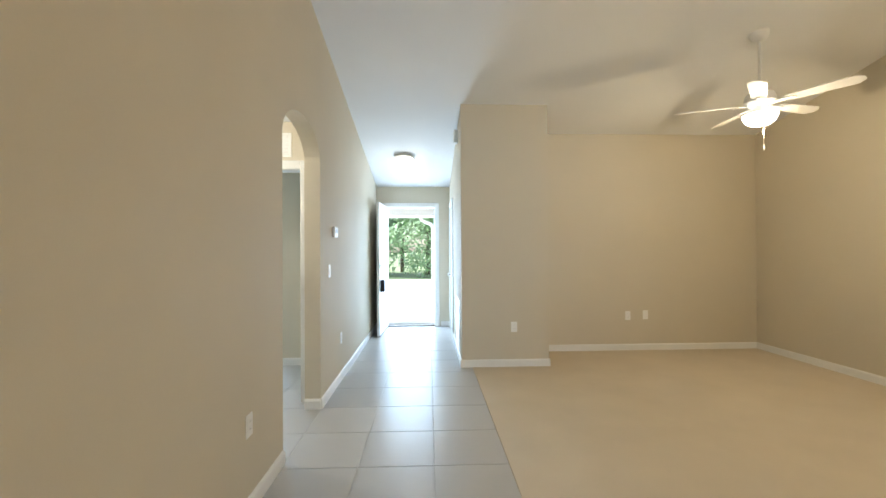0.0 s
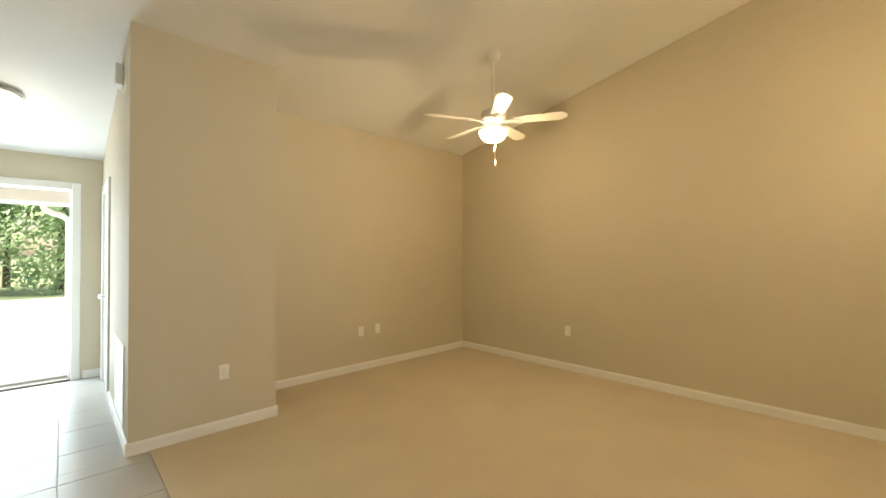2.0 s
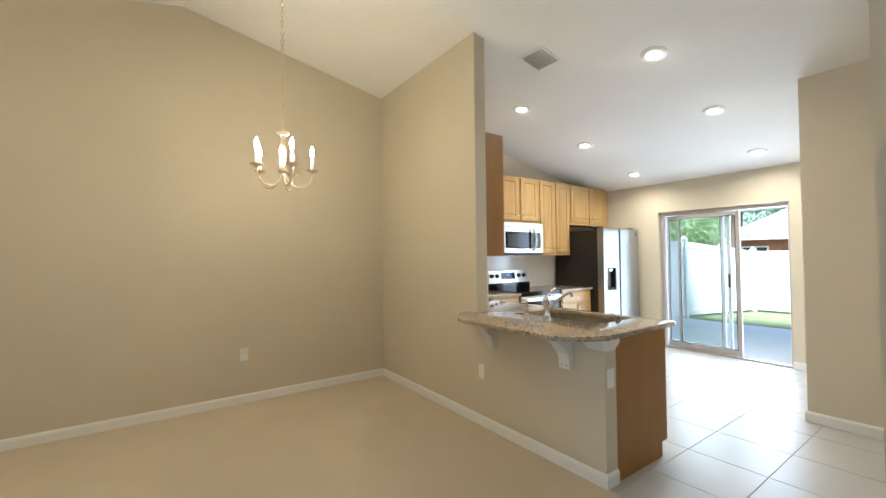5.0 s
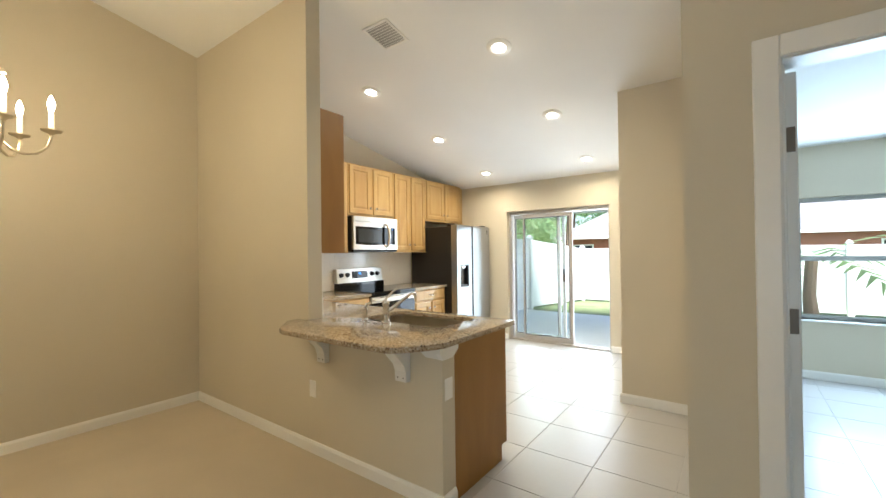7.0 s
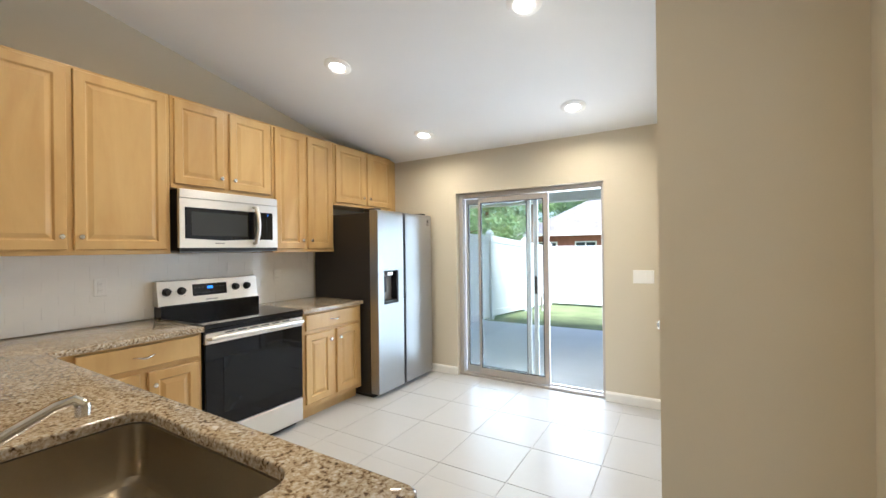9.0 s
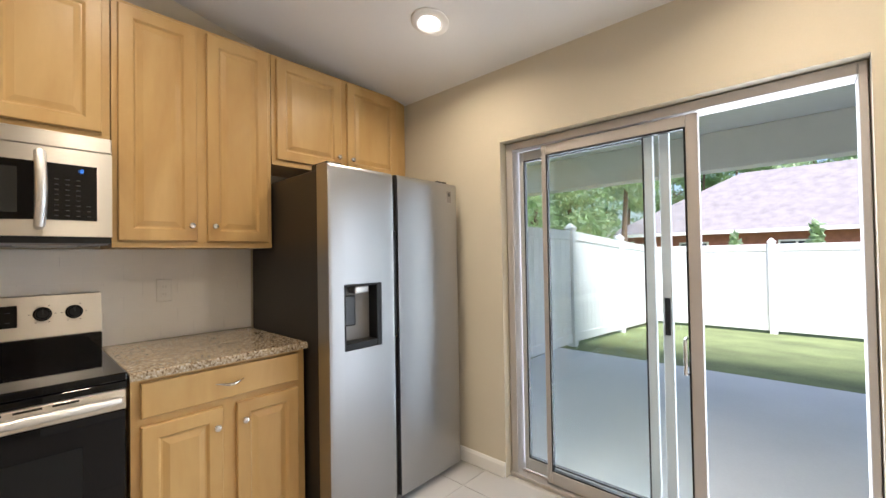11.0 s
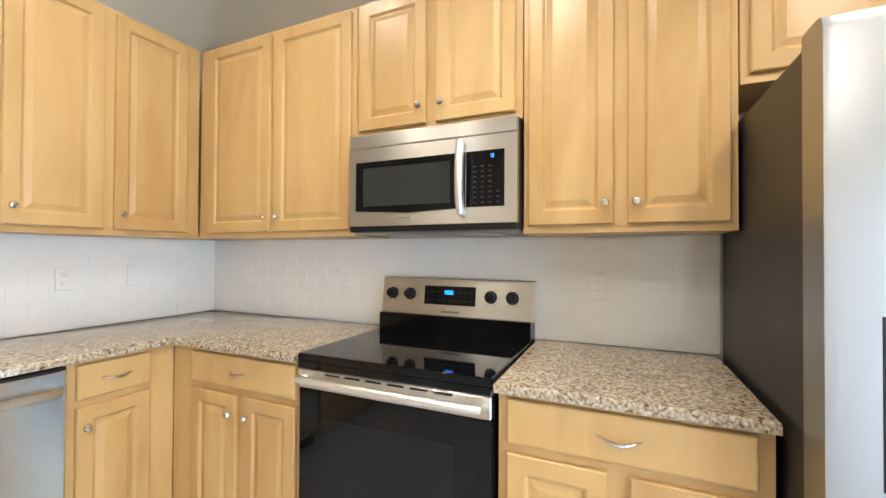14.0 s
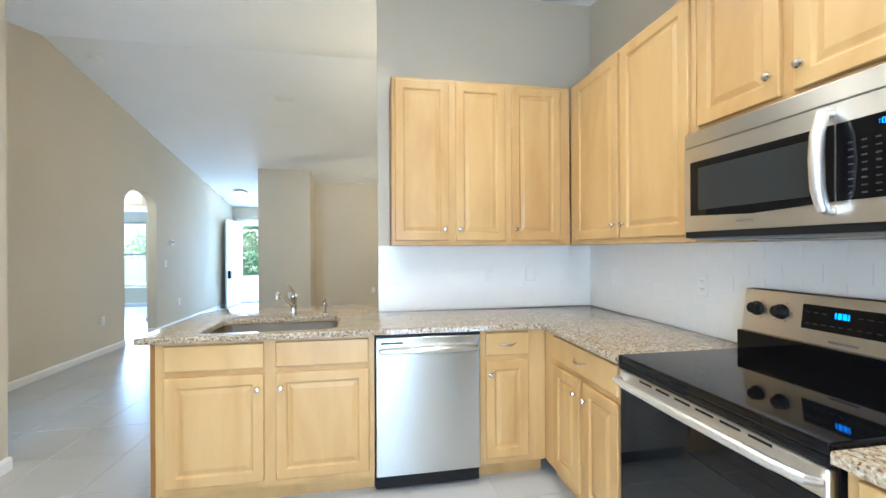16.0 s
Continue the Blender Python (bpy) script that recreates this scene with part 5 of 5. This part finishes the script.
for wx in (-11, -7, -2.2, 1.2, 5.2, 7.6):
    w_ = part("window", B(wx, 4.0, 0.9, wx + 1.3, 4.05, 2.15), M_TRIM, house, "white framed window")
    part("pane", B(wx + 0.08, 4.05, 0.98, wx + 0.61, 4.06, 2.07), M_DARKW, w_)
    part("pane", B(wx + 0.69, 4.05, 0.98, wx + 1.22, 4.06, 2.07), M_DARKW, w_)


def leaf_cloud(bm, centre, radii, n, size, rnd):
    for _ in range(n):
        d = Vector((rnd.gauss(0, 1), rnd.gauss(0, 1), rnd.gauss(0, 1))).normalized()
        r = rnd.uniform(0.45, 1.05)
        c = Vector((centre[0] + d.x * radii[0] * r, centre[1] + d.y * radii[1] * r, centre[2] + d.z * radii[2] * r))
        s = size * rnd.uniform(0.5, 1.3)
        u = Vector((rnd.gauss(0, 1), rnd.gauss(0, 1), rnd.gauss(0, 1))).normalized()
        v = u.orthogonal().normalized()
        w = (u + v * 0.3).normalized()
        a = [c - u * s, c + v * s * 0.5, c + w * s, c - v * s * 0.5]
        bm.faces.new([bm.verts.new(p) for p in a])


def tree(x, y, h, rnd, pine=False, spread=2.0, leaves=900, z0=-0.32, leaf=0.24):
    o = thing("tree", "tall slim pine tree with gaps in its crown" if pine else "leafy green broadleaf tree", "tree", pose(x, y, z0), "background trees")
    bm = bmesh.new()
    lean = rnd.uniform(-0.3, 0.3)
    tube(bm, [(0, 0, 0), (lean * 0.3, 0.1, h * 0.35), (lean, 0, h * 0.7), (lean, 0.1, h * 0.95)], [0.17, 0.13, 0.08, 0.03], 8)
    tips = []
    for i in range(11):
        t_ = rnd.uniform(0.5 if pine else 0.25, 0.95)
        a = rnd.uniform(0, 6.28)
        ln = spread * rnd.uniform(0.4, 1.0) * (1.1 - 0.5 * t_)
        p0 = Vector((lean * t_, 0, h * t_))
        p1 = p0 + Vector((math.cos(a) * ln, math.sin(a) * ln, rnd.uniform(0.1, 0.6) * ln))
        tube(bm, [p0, (p0 + p1) / 2 + Vector((0, 0, 0.1)), p1], [0.05, 0.03, 0.012], 5)
        tips.append(p1)
    part("trunk", bm, M_BARK, o)
    bm = bmesh.new()
    for p in tips + [Vector((lean, 0, h * 0.95))]:
        rr = spread * rnd.uniform(0.3, 0.55)
        leaf_cloud(bm, p, (rr, rr, rr * 0.7), leaves // 12, leaf, rnd)
    part("crown", bm, M_LEAF, o)


rnd = random.Random(7)
for i in range(15):
    tree(14.5 - i * 2.6 + rnd.uniform(-0.8, 0.8), -38 - rnd.uniform(0, 7), rnd.uniform(8, 12.5), rnd, i % 2 == 0, 3.0, 4200, leaf=0.19)
for i in range(7):
    tree(8.5 + i * 1.9 + rnd.uniform(-0.5, 0.5), -22 + i * 1.6, rnd.uniform(5.0, 8.0), rnd, i % 3 == 0, 2.3, 5200, leaf=0.12)


def shrub(x, y, h, rnd):
    o = thing("shrub", "small upright green conifer shrub", "shrub", pose(x, y, -0.32), "garden shrubs")
    bm = bmesh.new()
    for k in range(6):
        z = h * (0.15 + 0.15 * k)
        leaf_cloud(bm, (0, 0, z), (0.42 * (1 - k / 7), 0.42 * (1 - k / 7), h * 0.12), 60, 0.10, rnd)
    part("foliage", bm, M_LEAF, o)
    part("stem", T([(0, 0, 0), (0, 0, h * 0.9)], [0.04, 0.015], 6), M_BARK, o)


woods = thing("woods", "dense hazy green woods behind the houses", "woods", pose(0, -47, -0.4), kind="stuff")
bm = bmesh.new()
for i in range(90):
    leaf_cloud(bm, (-16 + (i % 45) * 1.25, rnd.uniform(-2, 2.5), rnd.uniform(1.0, 4.0) + (i // 45) * 4.2), (1.9, 1.5, 2.1), 330, 0.22, rnd)
part("foliage", bm, M_LEAF, woods)

for sx, sy, sh in ((6.6, -15.5, 1.9), (3.9, -15.2, 2.1), (2.3, -15.0, 2.3)):
    shrub(sx, sy, sh, rnd)


def palm(x, y, h, rnd):
    o = thing("palm", "small green fan palm in the garden", "palm", pose(x, y, -0.32))
    part("trunk", T([(0, 0, 0), (0.05, 0, h * 0.5), (0, 0, h)], [0.14, 0.11, 0.1], 9), M_BARK, o)
    for k in range(12):
        a = 2 * math.pi * k / 12 + rnd.uniform(-0.15, 0.15)
        bm = bmesh.new()
        up = rnd.uniform(0.1, 0.75)
        mid = [Vector((math.cos(a) * r, math.sin(a) * r, h + up * r - 0.28 * r * r)) for r in (0.0, 0.35, 0.7, 1.05, 1.4, 1.7)]
        side = Vector((-math.sin(a), math.cos(a), 0))
        for p, q, w_ in zip(mid, mid[1:], (0.05, 0.16, 0.2, 0.17, 0.1)):
            for s in (-1, 1):
                for f in (0.0, 0.5):
                    b0 = p.lerp(q, f)
                    tip = b0 + (q - p) * 0.9 + side * s * w_ * 2.2 - Vector((0, 0, 0.05))
                    bm.faces.new([bm.verts.new(v) for v in (b0, b0 + (q - p) * 0.3, tip)])
        part("frond", bm, M_LEAF, o)


palm(-0.35, -9.2, 1.5, rnd)

# ---- outdoors, front: porch, drive, woods ----
struct("porch", B(-3, YF + 0.18, -0.3, 3.5, 10.2, -0.03), M_CONC, "pale concrete entrance porch", "porch")
struct("drive", B(-8, 10.2, -0.34, 9, 24, -0.30), M_CONC, "wide pale concrete drive", "drive")
struct("porch_ceiling", B(-3, YF + 0.18, 2.42, 3.5, 10.25, 2.5), M_TRIM, "white porch soffit", "ceiling")
struct("porch_beam", B(-3, 10.0, 2.12, 3.5, 10.2, 2.42, bevel=0.008), M_STUCCO, "white porch beam", "beam")
struct("house_front", B(-4.4, YF + 0.18, -0.3, -2.95, YF + 0.2, 2.7), M_STUCCO, "cream stucco front of the house", "wall")
column = thing("porch_column", "white square porch column", "column", pose(0.98, 10.1, -0.03))
part("shaft", B(-0.13, -0.1, 0, 0.13, 0.1, 2.15, bevel=0.006), M_TRIM, column)
part("foot", B(-0.17, -0.14, 0, 0.17, 0.14, 0.16, bevel=0.008), M_TRIM, column)
gut = thing("downspout", "white gutter downspout with a bent elbow", "downspout", pose(0.66, 10.24, 0))
part("elbow", T([(-0.16, 0.02, 2.12), (-0.14, 0.02, 2.04), (-0.06, 0.0, 1.99), (0.06, -0.0, 1.95), (0.12, -0.0, 1.88), (0.125, 0.0, 1.7), (0.125, 0.0, -0.2)], 0.04, 8), M_TRIM, gut)
part("gutter", B(-3.6, -0.03, 2.10, 2.8, 0.10, 2.22, bevel=0.01), M_TRIM, gut)
for i in range(11):
    tree(-9 + i * 1.9 + rnd.uniform(-0.5, 0.5), 29 + rnd.uniform(0, 5), rnd.uniform(6.5, 10), rnd, i % 4 == 0, 2.9, 4600, leaf=0.15)
hedge = thing("undergrowth", "dense green undergrowth at the edge of the woods", "undergrowth", pose(0, 27.5, -0.32), kind="stuff")
bm = bmesh.new()
for i in range(72):
    leaf_cloud(bm, (-12 + (i % 36) * 0.68, rnd.uniform(-1, 1.2) + (i // 36) * 4, rnd.uniform(0.5, 2.6) + (i // 36) * 2.4), (1.0, 0.9, 1.1), 300, 0.13, rnd)
part("foliage", bm, M_LEAF, hedge)
bush = thing("flower_bed", "row of pale stones edging the porch", "stones", pose(0, 0, 0), kind="stuff")
bm = bmesh.new()
for i in range(14):
    a = bmesh.ops.create_icosphere(bm, subdivisions=2, radius=rnd.uniform(0.08, 0.14))
    for v in a["verts"]:
        v.co = Vector((v.co.x * 1.2, v.co.y, v.co.z * 0.7)) + Vector((-0.35 + rnd.uniform(-0.1, 0.1), 10.45 + i * 0.2, -0.28))
part("stone", bm, M_STUCCO, bush)

# ---- floor tiles ----
TX, TY = 0.459, 0.474
tile_meshes = {}


def tile_mesh(w, d, th, material, bevel, key):
    k = (round(w, 3), round(d, 3), key)
    if k not in tile_meshes:
        tile_meshes[k] = mesh_of("tile", B(0, 0, -th, w, d, 0, bevel=bevel), material)
    return tile_meshes[k]


def lay(x0, x1, y0, y1, rest):
    gx, gy = 0.247, 3.835
    i0, i1 = math.floor((x0 - gx) / TX), math.ceil((x1 - gx) / TX)
    j0, j1 = math.floor((y0 - gy) / TY), math.ceil((y1 - gy) / TY)
    for i in range(i0, i1):
        for j in range(j0, j1):
            a, b = max(x0, gx + i * TX + 0.002), min(x1, gx + (i + 1) * TX - 0.002)
            c, d = max(y0, gy + j * TY + 0.002), min(y1, gy + (j + 1) * TY - 0.002)
            if b - a < 0.02 or d - c < 0.02:
                continue
            if rest is not None:
                box(rest, a, c, -0.012, b, d, 0.0)
                continue
            o = new("tile", tile_mesh(b - a, d - c, 0.012, M_TILE, 0.0015, "floor"))
            o.location = (a, c, 0)
            o.parent = floor


lay(XL, 1.045, 5.405, YF, None)
lay(XL, 1.163, 0.0, 5.405, None)
lay(XL, 1.03, -0.08, 0.0, None)
lay(1.163, 2.07, 0.0, 1.32, None)
lay(1.03, XK, -2.165, 0.0, None)
lay(1.72, XK, YB, -2.165, None)
rest = bmesh.new()
lay(-1.78, -0.35, 3.32, 4.45, rest)
lay(-0.35, XL, ARCH0, ARCH1, rest)
lay(-4.2, -0.35, 4.45, 5.6, rest)
lay(-4.2, -1.02, 5.6, YF, rest)
lay(-4.2, 0.91, YB, -0.2, rest)
lay(-0.04, 0.735, -0.2, -0.08, rest)
ro = part("tile_field", rest, M_TILE, floor)
ro["kind"] = "stuff"

# ---- backsplash tiles ----
SW, SH = 0.152, 0.0765
splash_a = struct("backsplash_1", B(XK - 0.0085, -2.972, 0.916, XK - 0.0005, -0.125, 1.379), M_SPLASHG, "glossy white subway tile backsplash behind the range", "backsplash")
splash_b = struct("backsplash_2", B(3.292, -0.1245, 0.916, XK - 0.0095, -0.1155, 1.379), M_SPLASHG, "glossy white subway tile backsplash on the partition", "backsplash")


tilt_rnd = random.Random(5)


def splash(parent, along, lo, hi, fixed):
    for r in range(6):
        z0 = 0.918 + r * SH
        z1 = min(z0 + SH - 0.002, 1.379)
        u = lo - (SW / 2 if r % 2 else 0)
        while u < hi - 0.01:
            a, b = max(lo, u + 0.001), min(hi, u + SW - 0.001)
            u += SW
            if b - a < 0.01:
                continue
            k = (round(b - a, 3), round(z1 - z0, 3), along)
            if k not in tile_meshes:
                if along == "y":
                    tile_meshes[k] = mesh_of("tile", B(0, 0, 0, 0.005, b - a, z1 - z0), M_SPLASH)
                else:
                    tile_meshes[k] = mesh_of("tile", B(0, 0, 0, b - a, 0.005, z1 - z0), M_SPLASH)
            o = new("tile", tile_meshes[k])
            o.location = (fixed, a, z0) if along == "y" else (a, fixed, z0)
            lean = tilt_rnd.uniform(-0.0025, 0.0025), tilt_rnd.uniform(-0.0025, 0.0025)
            o.rotation_euler = (0, lean[0], lean[1]) if along == "y" else (lean[0], 0, lean[1])
            o.parent = parent


splash(splash_a, "y", -2.97, -0.127, XK - 0.0099)
splash(splash_b, "x", 3.293, XK - 0.012, -0.1260)
